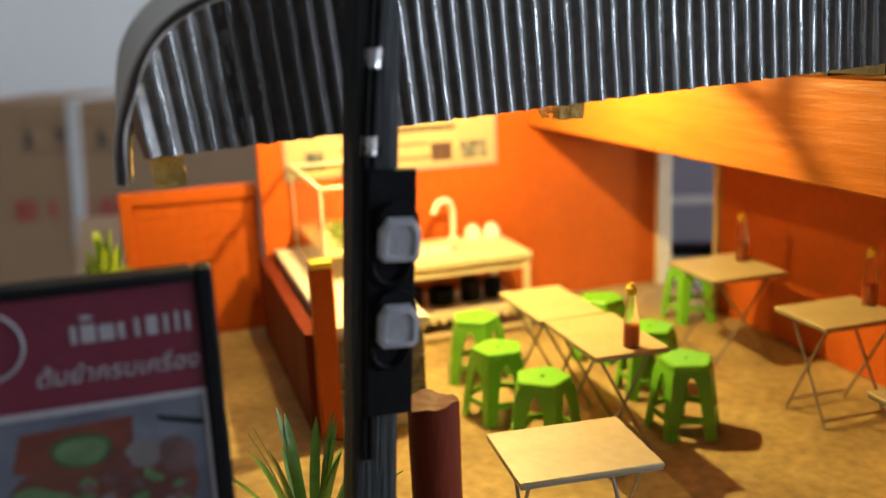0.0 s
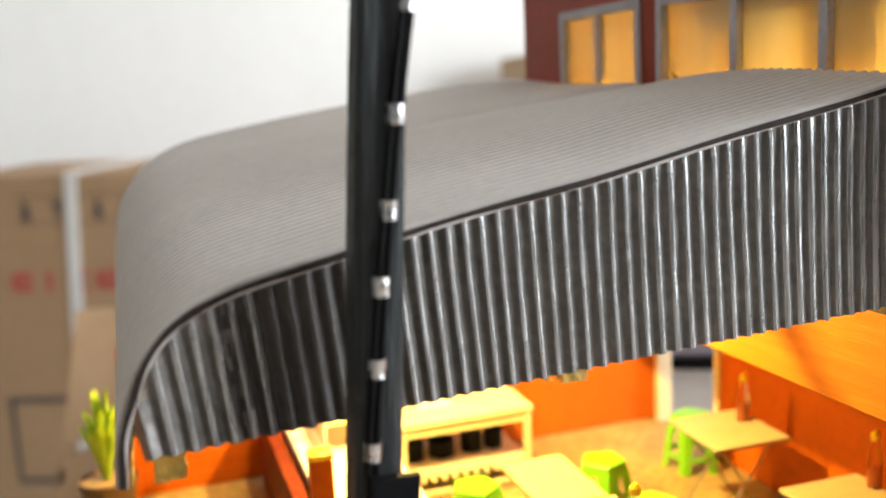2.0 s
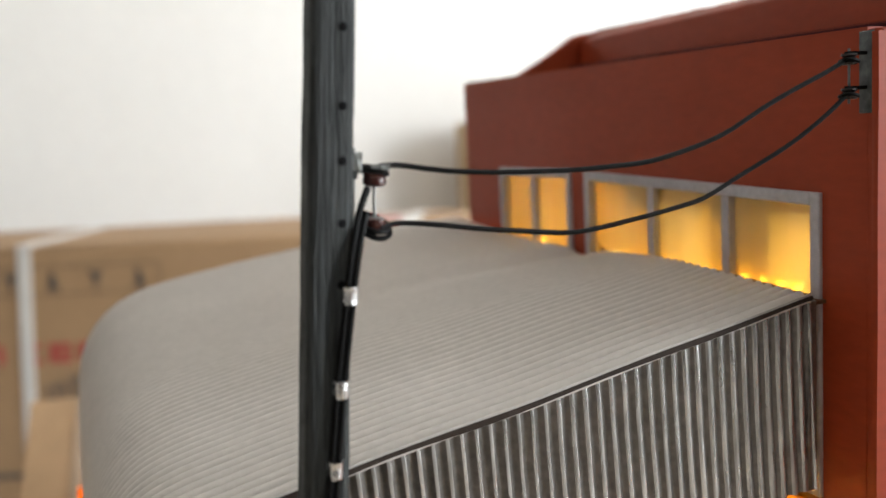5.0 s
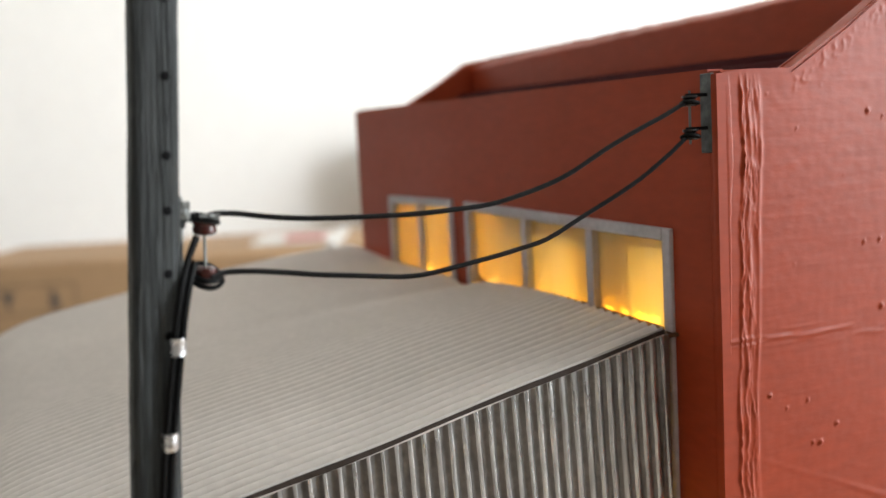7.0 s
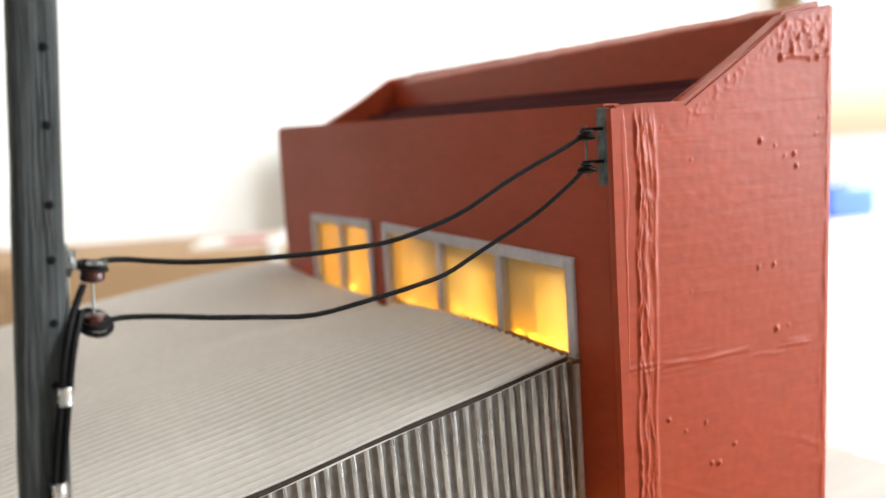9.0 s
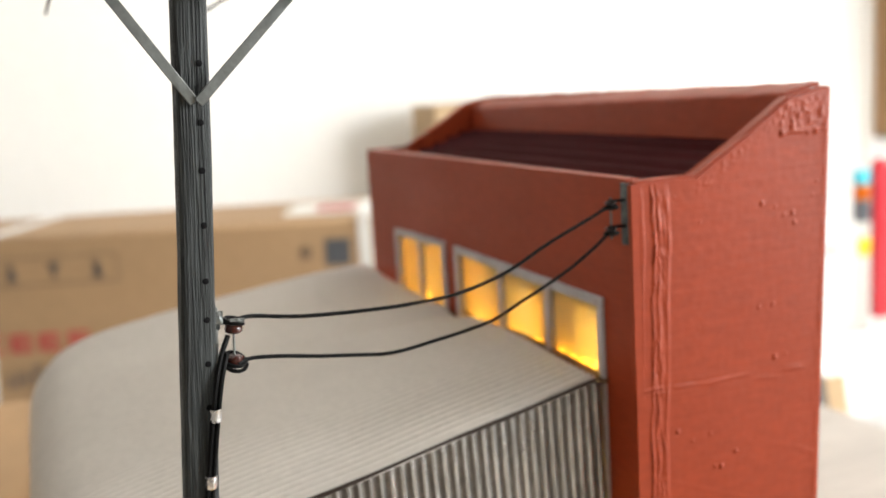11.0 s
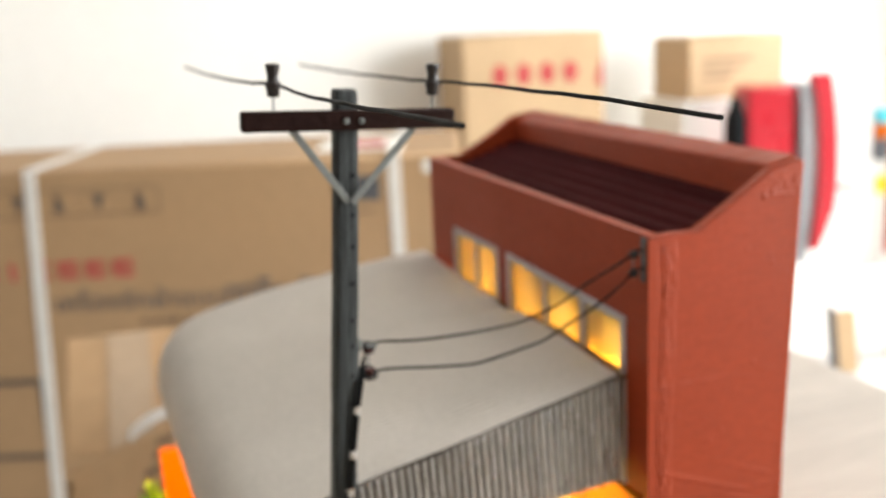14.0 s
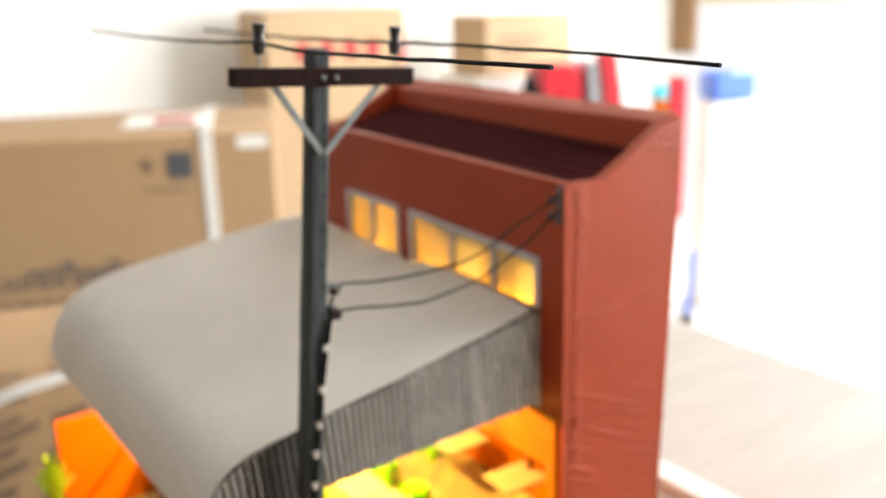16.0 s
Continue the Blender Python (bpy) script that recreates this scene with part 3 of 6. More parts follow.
    part("printed_mark", prism(nb(), [(0.705, 1.49), (0.745, 1.47), (0.745, 1.61), (0.725, 1.58)], 'y', -0.004, 0.0), "ink_red", t, "red printed mark")
    t = thing("storage_carton", "pale brown carton with faded print on a white cupboard", "carton", 2.800, 3.810, -0.045, -5)
    part("body", box(nb(), 0.0, 0.0, 0.0, 0.594, 0.38, 0.330, 0.008), "carton_pale", t)
    bm = nb()
    for r in range(3):
        x = 0.09
        while x < 0.36 - 0.06 * r:
            box(bm, x, -0.003, 0.20 - r * 0.045, x + 0.05, 0.0, 0.215 - r * 0.045)
            x += 0.062
    part("small_print", bm, "ink_pale", t, kind="stuff")
    for y0, y1 in ((0.003, 0.187), (0.193, 0.377)):
        part("flap", box(nb(), 0.003, y0, 0.3305, 0.591, y1, 0.336, 0.002), "carton_pale", t, "closed cardboard flap")
    t = thing("low_cupboard", "plain white low cupboard under a carton", "cupboard", 2.740, 3.780, RZ0, -5)
    part("body", box(nb(), 0.0, 0.02, 0.0, 0.70, 0.46, -0.070 - RZ0, 0.004), "room_white", t)
    part("top", box(nb(), -0.01, 0.0, -0.070 - RZ0, 0.71, 0.47, -0.045 - RZ0, 0.004), "room_white", t)
    for x in (0.005, 0.353):
        part("door", box(nb(), x, 0.004, 0.06, x + 0.342, 0.0195, -0.080 - RZ0, 0.003), "room_white", t)


other_cartons()


def red_machines():
    a = math.degrees(math.atan2(-1.8, 4.3))
    t = thing("red_cabinet", "red lacquered cabinet with an open red door", "cabinet", 2.83, 3.38, RZ0, a)
    part("body", box(nb(), 0.0, 0.0, 0.55, 0.25, 0.25, 1.44, 0.02), "red_gloss", t)
    part("stand", box(nb(), 0.02, 0.02, 0.0, 0.23, 0.23, 0.55, 0.01), "black", t)
    bow = lambda v: 0.055 * math.sin(math.pi * min(1.0, 0.10 + 0.9 * v)) ** 0.8
    part("side_panel", slab(nb(), lambda u, v: (0.250 + 0.055 * u + 0.5 * bow(v), -0.03, 0.55 + 0.90 * v), lambda u, v: (0.250 + 0.055 * u + 0.5 * bow(v), 0.22, 0.55 + 0.90 * v), 2, 16), "meter", t, "grey side panel")
    part("door", slab(nb(), lambda u, v: (0.300 + 0.085 * u * (0.45 + 0.55 * min(1.0, 4 * v)) + bow(v), -0.06, 0.62 + 0.88 * v), lambda u, v: (0.300 + 0.085 * u * (0.45 + 0.55 * min(1.0, 4 * v)) + bow(v), 0.03, 0.62 + 0.88 * v), 3, 24), "red_gloss", t, "red door that bows outwards")
    part("handle", tube(nb(), [(0.43, -0.02, 0.93), (0.53, -0.03, 0.93)], 0.014, 8), "galv", t, "grey lever")
    part("bottle", lathe(nb(), [(0.05, 1.1), (0.055, 1.12), (0.055, 1.3), (0.03, 1.36), (0.025, 1.40)], 12, (-0.06, -0.02, 0)), "black", t)
    t = thing("display_stand", "narrow red upright display stand with coloured tins", "stand", 3.50, 3.10, RZ0, a)
    part("panel", box(nb(), 0.0, 0.0, 0.56, 0.11, 0.05, 1.36, 0.02), "red_gloss", t)
    part("foot", box(nb(), 0.045, 0.015, 0.0, 0.065, 0.035, 0.56, 0.002), "room_white", t, "thin white leg")
    part("tin", box(nb(), -0.085, 0.0, 1.235, -0.01, 0.06, 1.31, 0.01), "teal", t, "sky blue tin")
    part("tin", box(nb(), -0.080, 0.0, 1.160, -0.01, 0.06, 1.234, 0.01), "orange", t, "orange tin")
    part("tin", box(nb(), -0.080, 0.0, 1.050, -0.01, 0.06, 1.159, 0.01), "dark_grey", t, "dark blue-grey tin")
    part("tin", box(nb(), -0.060, 0.0, 0.880, -0.01, 0.05, 0.970, 0.01), "yellow", t, "yellow tin")
    t = thing("blue_crate", "blue plastic crate on a white stand", "crate", 3.755, 3.017, RZ0, a)
    part("crate", box(nb(), 0.0, 0.0, 1.20, 0.26, 0.2, 1.36, 0.02), "blue", t)
    part("stand", box(nb(), 0.0, 0.02, 0.0, 0.26, 0.2, 1.20, 0.01), "room_white", t, "white stand")
    t = thing("broom", "blue-handled broom leaning near the shop front", "broom", 3.40, 2.95, RZ0, a)
    part("handle", tube(nb(), [(0.10, 0, 0.02), (0.13, 0.03, 0.42)], 0.018, 10), "blue", t)
    part("brush", box(nb(), 0.06, -0.03, 0.0, 0.14, 0.03, 0.06, 0.01), "ink_dark", t)
    t = thing("cardboard_panel", "pale cardboard panel with a folded edge standing on the floor", "board", 3.16, 3.02, RZ0, a)
    part("sheet", box(nb(), 0.0, 0.0, 0.0, 0.10, 0.012, 0.34, 0.003, Matrix.Rotation(-0.12, 4, 'Y')), "carton_pale", t)
    part("fold", box(nb(), -0.03, 0.0, 0.0, -0.002, 0.05, 0.36, 0.003, Matrix.Rotation(-0.12, 4, 'Y')), "dark_grey", t, "dark folded edge")


red_machines()


def hanging_blind():
    t = thing("rolled_blind", "brown fabric blind hanging in the shop front", "blind", 5.05, 4.40, 0.0)
    bm = nb()
    slab(bm, lambda u, v: (-0.02 + 0.012 * math.sin(u * 40), -0.11 + 0.22 * u, -0.03 + 2.93 * v), lambda u, v: (0.02 + 0.012 * math.sin(u * 40), -0.11 + 0.22 * u, -0.03 + 2.93 * v), 40, 4)
    part("cloth", bm, "carton", t)
    part("hem_bar", box(nb(), -0.015, -0.11, -0.06, 0.015, 0.11, -0.03, 0.004), "ink_pale", t, "brown hem bar")


hanging_blind()

# ---------------------------------------------------------------- the model: base and building
def base():
    board = solid("base_board", box(nb(), -0.35, -0.06, -0.020, 0.105, 0.352, FLOOR - 0.0035, 0.001), "base", "brown stained board under the model", "board", "structure")
    for x0, x1, lift in ((-0.3490, -0.3230, 0.0006), (-0.3222, -0.2972, 0.0010), (-0.2964, -0.2850, 0.0004)):
        part("plank", box(nb(), x0, -0.0550, FLOOR - 0.0036, x1, 0.3500, FLOOR + lift + 0.0006, 0.0005), "ground", board, "sandy painted plank")
    use_plan(True)
    bm = nb()
    n = 110
    x0, x1, y0, y1 = -0.345, 0.128, -0.03, 0.413
    slab(bm, lambda u, v: (x0 + (x1 - x0) * u, y0 + (y1 - y0) * v, 0.0006 * (noise.noise(Vector((u * 9, v * 9, 0))) - 0.6) if 0 < u < 1 and 0 < v < 1 else -0.001),
         lambda u, v: (x0 + (x1 - x0) * u, y0 + (y1 - y0) * v, -0.003), n, n)
    solid("floor", bm, "ground", "sandy brown concrete yard of the model shop", "floor", "structure")
    use_plan(False)
    solid("foam_strip", box(nb(), 0.235, 0.02, -0.02, 0.262, 0.30, -0.008, 0.001), "white", "white foam board strip lying on the table", "board")


base()



def pierced(bm, ys, zs, x0, x1, full):
    """One wall across x0 to x1 on a grid of ys and zs; cells that are not full are openings right through."""
    grid = {}

    def v(x, i, j):
        if (x, i, j) not in grid:
            grid[x, i, j] = bm.verts.new((x, ys[i], zs[j]))
        return grid[x, i, j]
    ny, nz = len(ys) - 1, len(zs) - 1
    ok = lambda i, j: 0 <= i < ny and 0 <= j < nz and full(i, j)
    for i in range(ny):
        for j in range(nz):
            if not ok(i, j):
                continue
            for x in (x0, x1):
                bm.faces.new((v(x, i, j), v(x, i + 1, j), v(x, i + 1, j + 1), v(x, i, j + 1)))
            for di, dj, a, b in ((-1, 0, (i, j), (i, j + 1)), (1, 0, (i + 1, j), (i + 1, j + 1)), (0, -1, (i, j), (i + 1, j)), (0, 1, (i, j + 1), (i + 1, j + 1))):
                if not ok(i + di, j + dj):
                    bm.faces.new((v(x0, *a), v(x1, *a), v(x1, *b), v(x0, *b)))
    return bm


def lean(y, z, y0, z1):
    """The large window's head rises towards its far end."""
    return 0.0045 * (y - y0) / 0.152 if y0 < 0.1 and z > z1 - 0.008 else 0.0


def windows(b):
    """Two windows of the upper floor: grey frame, mullions, amber film."""
    for name, y0, y1, z0, z1, bars in (("window", 0.024, 0.176, 0.169, 0.2705, (0.0725, 0.1215)), ("window", 0.190, 0.272, 0.169, 0.2755, (0.232,))):
        w = new(name)
        w.parent = b
        w.empty_display_size = 0.01
        f = 0.0043
        bm = nb()
        box(bm, -0.0015, y0, z0, 0.0045, y0 + f, z1, 0.0004)
        box(bm, -0.0015, y1 - f, z0, 0.0045, y1, z1, 0.0004)
        box(bm, -0.0015, y0 + f, z1 - f, 0.0045, y1 - f, z1, 0.0004)
        box(bm, -0.0015, y0 + f, z0, 0.0045, y1 - f, z0 + f, 0.0004)
        for v in bm.verts:
            v.co.z += lean(v.co.y, v.co.z, y0, z1)
        part("window_frame", bm, "frame_grey", w, "grey painted frame")
        edges = [y0 + f] + [v for q in bars for v in (q - 0.0022, q + 0.0022)] + [y1 - f]
        for q in bars:
            bm = box(nb(), -0.0008, q - 0.0022, z0 + f, 0.0042, q + 0.0022, z1 - f, 0.0003)
            for v in bm.verts:
                v.co.z += lean(v.co.y, v.co.z, y0, z1)
            part("mullion", bm, "frame_grey", w)
        for a, c in zip(edges[::2], edges[1::2]):
            bm = box(nb(), 0.0022, a, z0 + f, 0.0028, c, z1 - f)
            for v in bm.verts:
                v.co.z += lean(v.co.y, v.co.z, y0, z1)
            part("pane", bm, "amber", w, "streaky amber film pane", smooth=None)


TOP = [(0.0, 0.3185), (0.012, 0.3188), (0.028, 0.3183), (0.052, 0.3320), (0.075, 0.3465), (0.0975, 0.3503)]
BLOBS = [(0.030, 0.3010, 0.6), (0.068, 0.3035, 0.6), (0.077, 0.3000, 1.0), (0.078, 0.2960, 0.9), (0.0725, 0.2995, 0.7), (0.090, 0.3120, 0.7), (0.061, 0.3055, 1.0), (0.088, 0.3065, 0.6),
         (0.059, 0.2625, 0.9), (0.066, 0.2627, 0.9), (0.067, 0.2400, 1.1), (0.073, 0.2403, 0.6), (0.035, 0.1985, 0.9), (0.0385, 0.1980, 1.2), (0.017, 0.2170, 1.0), (0.024, 0.2120, 0.6), (0.033, 0.2130, 0.7), (0.046, 0.2030, 0.9),
         (0.018, 0.3120, 0.5), (0.050, 0.2850, 0.4), (0.028, 0.2580, 0.4), (0.040, 0.3140, 0.5), (0.062, 0.1500, 0.7), (0.030, 0.1300, 0.8), (0.0700, 0.1100, 0.8)]


def paint_coat():
    """The gable's coat of paint: a crinkled strip by the corner, brush streaks, a slanting seam, blobs."""
    def crest(v):
        return 1 - abs(v)

    def relief(x, z, edge, top):
        p = lambda a, b, c=0.0: noise.noise(Vector((x * a, c, z * b)))
        wander = 0.0012 * p(0, 26, 3.0) + 0.0005 * p(0, 70, 7.0)
        left = 0.0040 + 0.0028 * min(max((z - 0.215) / 0.09, 0), 1) + wander
        h = 0.00003 * p(18, 420) + 0.00003 * p(30, 900, 4.0) + 0.00022 * p(24, 30, 9.0) + 0.00004 * p(300, 300, 5.0)
        d = (x - left) / 0.0085
        if -0.4 < d < 1.5:
            inside = max(0.0, 1 - (2 * (d - 0.5)) ** 4) if 0 <= d <= 1 else 0.0
            sway = 0.10 * p(0, 90, 21.0) + 0.05 * p(0, 300, 22.0)
            h += 0.0006 * math.exp(-((d - 0.10 - sway) / 0.06) ** 2) * max(0.05, 0.60 + 0.8 * p(0, 70, 2.0) + 0.6 * p(300, 520, 2.5))
            h += 0.0004 * math.exp(-((d - 0.42 - 1.3 * sway) / 0.07) ** 2) * max(0.0, 0.45 + 1.1 * p(0, 60, 31.0) + 0.5 * p(400, 500, 32.0))
            h += 0.0003 * math.exp(-((d - 0.92) / 0.10) ** 2) * (0.6 + 0.6 * p(0, 130, 6.0))
            folds = 0.6 * crest(2.4 * p(420, 55, 1.0)) + 0.35 * crest(2.2 * p(950, 170, 17.0)) + 0.25 * p(1500, 900, 18.0)
            h += 0.0008 * inside * max(0.0, folds) * max(0.0, 0.5 + 1.1 * p(200, 120, 8.0))
        elif d <= -0.4:
            h += 0.00025
        seam = z - (0.1665 - 0.06 * x + 0.0008 * p(120, 0, 1.0))
        h += 0.0005 * math.exp(-(seam / 0.0007) ** 2) * (0.7 + 0.6 * p(200, 0, 2.0)) - (0.0004 if seam < 0 else 0.0)
        band = z - 0.2365 + 0.05 * x
        h += 0.0006 * math.exp(-(band / 0.0022) ** 2) * max(0.0, p(70, 700, 11.0)) * 1.6
        # slanting smears of thick paint on the lower part
        if z < 0.205:
            h += 0.0011 * max(0.0, noise.noise(Vector((x * 26, 33.0, (z + 0.42 * x) * 210))) - 0.18) * min(1.0, (0.205 - z) / 0.03)
        rim = edge - x
        if rim < 0.006:
            h += 0.0004 * (1 - rim / 0.006) * (0.3 + max(0.0, p(260, 130, 12.0)) * 1.8) + 0.0006 * math.exp(-((rim - 0.0022 - 0.0006 * p(0, 60, 24.0)) / 0.0006) ** 2) * max(0.1, 0.6 + 1.2 * p(0, 160, 25.0))
        if x > 0.028 and top - z < 0.0075:
            h += 0.0009 * (1 - (top - z) / 0.0075) * max(0.0, p(420, 420, 13.0)) * 1.5
        if x > 0.070 and z > 0.332:
            h += 0.0009 * max(0.0, p(330, 330, 14.0) + 0.4 * p(800, 800, 15.0)) + 0.0005 * math.exp(-((z - 0.3335) / 0.0006) ** 2)
        for bx, bz, r in BLOBS:
            q = ((x - bx + 0.0007 * p(800, 800, bx * 90)) ** 2 + ((z - bz + 0.0005 * p(900, 900, bz * 90)) * (0.9 + 0.5 * (bx * 97 % 1))) ** 2) / (0.00065 * r) ** 2
            if q < 6:
                h += 0.0008 * r * math.exp(-q * q * 0.5)
        return h

    def front(u, v):
        edge = 0.0835 + 0.0145 * v
        top = np.interp(u * 0.0975, [q[0] for q in TOP], [q[1] for q in TOP])
        z = 0.001 + (top - 0.001) * v
        x = 0.0001 + (edge - 0.0007) * u
        fade = min(1.0, 50 * u, 30 * (1 - u), 60 * (1 - v), 60 * v)
        return (x, -0.0005 - fade * max(-0.0004, relief(x, z, edge, top)), z)

    bm = nb()
    nu, nv = 200, 620
    a = [[bm.verts.new(front((i / nu) ** 1.35, j / nv)) for j in range(nv + 1)] for i in range(nu + 1)]
    for i in range(nu):
        for j in range(nv):
            bm.faces.new((a[i][j], a[i + 1][j], a[i + 1][j + 1], a[i][j + 1]))
    rim = [a[i][0] for i in range(nu)] + [a[nu][j] for j in range(nv)] + [a[i][nv] for i in range(nu, 0, -1)] + [a[0][j] for j in range(nv, 0, -1)]
    low = [bm.verts.new((v.co.x, 0.0012, v.co.z)) for v in rim]
    n = len(rim)
    for k in range(n):
        bm.faces.new((rim[k], low[k], low[(k + 1) % n], rim[(k + 1) % n]))
    return bm


def rise(bm):
    """The parapets stand a little higher towards the far end."""
    for v in bm.verts:
        if v.co.z > 0.30:
            v.co.z += 0.0055 * v.co.y / 0.32


def building():
    b = thing("building", "two-storey brick red model building with lit amber windows", "building")
    bm = pierced(nb(), [0.0055, 0.024, 0.176, 0.190, 0.272, 0.316], [0.168, 0.271, 0.2755, 0.3202], 0.0, 0.006,
                 lambda i, j: not (i == 1 and j == 0 or i == 3 and j < 2))
    for v in bm.verts:
        if abs(v.co.z - 0.271) < 1e-5 and 0.02 < v.co.y < 0.18:
            v.co.z += 0.0045 * (v.co.y - 0.024) / 0.152 - 0.0005
    rise(bm)
    part("wall", bm, "red_wall", b, "brick red wall with window openings", smooth=None)
    # gables
    def gable(y0, y1, zb):
        bm = nb()
        prism(bm, [(0.0, zb), (0.0, 0.3195), (0.012, 0.3198), (0.028, 0.3192), (0.052, 0.333), (0.075, 0.3475), (0.098, 0.3512), (0.0905, 0.17), (0.0835, zb)], 'y', y0, y1)
        rise(bm)
        bmesh.ops.bevel(bm, geom=[e for e in bm.edges], offset=0.0006, segments=2, affect='EDGES')
        return bm
    g = part("gable", gable(0.0, 0.006, 0.0), "red_wall", b, "brick red gable wall with thick brushed paint", smooth=0.9)
    part("gable", gable(0.316, 0.322, 0.135), "red_wall", b, smooth=0.9)
    part("paint_coat", paint_coat(), "red_wall", g, "thick crinkled and brushed red paint", smooth=1.2)
    bm = nb()
    slab(bm, lambda u, v: (-0.0022 + 0.0004 * noise.noise(Vector((u, 2, v * 9))), -0.0008 + 0.0024 * u, 0.001 + 0.3175 * v), lambda u, v: (0.0012, -0.0008 + 0.0024 * u, 0.001 + 0.3175 * v), 4, 60)
    part("corner_board", bm, "red_wall", b, "narrow painted corner board")
    bm = box(nb(), 0.0905, 0.006, 0.139, 0.0965, 0.316, 0.3505)
    rise(bm)
    part("wall", bm, "red_wall", b, smooth=None)
    # broad sloping coping on the back wall, with a slightly ragged edge
    bm = prism(nb(), [(0.0780, 0.3015), (0.0780, 0.3478), (0.0787, 0.3489), (0.0800, 0.3495), (0.0955, 0.3520), (0.0968, 0.3522), (0.0974, 0.3512), (0.0974, 0.3500), (0.0904, 0.3500), (0.0904, 0.3015)], 'y', 0.0056, 0.3164)
    bmesh.ops.subdivide_edges(bm, edges=[e for e in bm.edges if abs(e.verts[0].co.y - e.verts[1].co.y) > 0.1], cuts=120)
    for v in bm.verts:
        if v.co.z > 0.347:
            v.co.z += 0.0005 * noise.noise(Vector((v.co.x * 60, v.co.y * 90, 1))) + 0.0004 * noise.noise(Vector((v.co.x * 200, v.co.y * 420, 5)))
            v.co.z += (0.0008 + 0.0038 * v.co.y / 0.32) * (v.co.x - 0.078) / 0.019
    part("coping", bm, "red_wall", b, "broad ragged coping of the back wall", smooth=0.9)
    # pale lining of the lit upper floor
    bm = nb()
    box(bm, 0.0880, 0.0075, 0.1400, 0.0903, 0.3145, 0.2990)
    box(bm, 0.0065, 0.0062, 0.1400, 0.0880, 0.0075, 0.2990)
    box(bm, 0.0065, 0.3145, 0.1400, 0.0880, 0.3158, 0.2990)
    box(bm, 0.0065, 0.0075, 0.1386, 0.0880, 0.3145, 0.1400)
    box(bm, 0.0065, 0.0075, 0.2990, 0.0880, 0.3145, 0.3010)
    part("lining", bm, "cream", b, "pale card lining", smooth=None)
    part("partition", box(nb(), 0.030, 0.1600, 0.1400, 0.0880, 0.1620, 0.2990), "cream", b, smooth=None)
    # cards added between film and bulbs to shade the panes in blocks
    for y0, y1, z0, z1 in ((0.0530, 0.0830, 0.150, 0.2570), (0.1140, 0.1370, 0.150, 0.2570), (0.1520, 0.1580, 0.150, 0.2570), (0.010, 0.1580, 0.2575, 0.290)):
        bm = box(nb(), 0.0100, y0, z0, 0.0106, y1, z1)
        for v in bm.verts:
            v.co.z += 0.03 * (v.co.y - 0.07) if v.co.z < 0.24 and z0 > 0.2 else 0.0
        part("card_strip", bm, "cream", b, "added card strip that shades the film", smooth=None)
    # corrugated roof between the parapets
    def wave(u, v, d):
        x = 0.0065 + 0.0714 * u
        return (x, 0.0065 + 0.309 * v, 0.3060 + 0.0222 * u + 0.0055 * v + 0.0013 * math.sin(2 * math.pi * u * 7) + d)
    part("roof", slab(nb(), lambda u, v: wave(u, v, 0.001), lambda u, v: wave(u, v, -0.001), 96, 4), "maroon", b, "dark maroon corrugated roof sheet", smooth=1.2)
    windows(b)
    # lower board, floor slab and pillar in orange
    part("fascia_board", box(nb(), -0.0022, 0.0065, 0.130, 0.006, 0.330, 0.1675, 0.0007), "orange_board", b, "orange painted board with brushed grain")
    part("floor_slab", box(nb(), 0.0062, 0.0065, 0.1345, 0.0900, 0.3155, 0.1385), "orange", b, smooth=None)
    part("pillar", box(nb(), -0.0022, 0.0062, FLOOR, 0.010, 0.0165, 0.1298, 0.0006), "orange_board", b, "orange corner pillar")
    for y, w in ((0.0395, 0.0018), (0.0475, 0.0020), (0.0565, 0.0012), (0.0660, 0.0018), (0.0895, 0.0024), (0.2290, 0.0020)):
        part("led", box(nb(), 0.0030, y - w, 0.2362, 0.0046, y + w, 0.2390, 0.0006, seg=2), "bulb", b, "small glowing warm light")


building()


def shop_walls():
    use_plan(True)
    t = thing("wall_back", "orange painted back wall of the model shop", "wall", kind="structure")
    part("wall", box(nb(), -0.158, 0.388, 0.0, 0.134, 0.396, 0.170, 0.0005), "orange", t, smooth=None)
    t = thing("wall_right", "orange painted side wall with a door opening", "wall", kind="structure")
    bm = pierced(nb(), [0.031, 0.3065, 0.384], [0.0, 0.1215, 0.126], 0.122, 0.129, lambda i, j: not (i == 1 and j == 0))
    part("wall", bm, "orange", t, smooth=None)
    for y in (0.3065, 0.3785):
        part("door_jamb", box(nb(), 0.1195, y, 0.0, 0.1305, y + 0.005, 0.1213, 0.0004), "cream", t, "cream painted door jamb")
    # low brick wall by the entrance
    t = thing("low_wall", "low orange painted brick wall with a framed top", "wall", kind="structure")
    y = 0.400
    bm = nb()
    box(bm, -0.243, y, 0.0, -0.236, y + 0.009, 0.0965, 0.0006)
    box(bm, -0.236, y, 0.0880, -0.1585, y + 0.009, 0.0965, 0.0006)
    box(bm, -0.236, y + 0.0035, 0.0, -0.1585, y + 0.009, 0.0880)
    part("frame", bm, "orange", t)
    use_plan(False)
    return t


LOW = shop_walls()


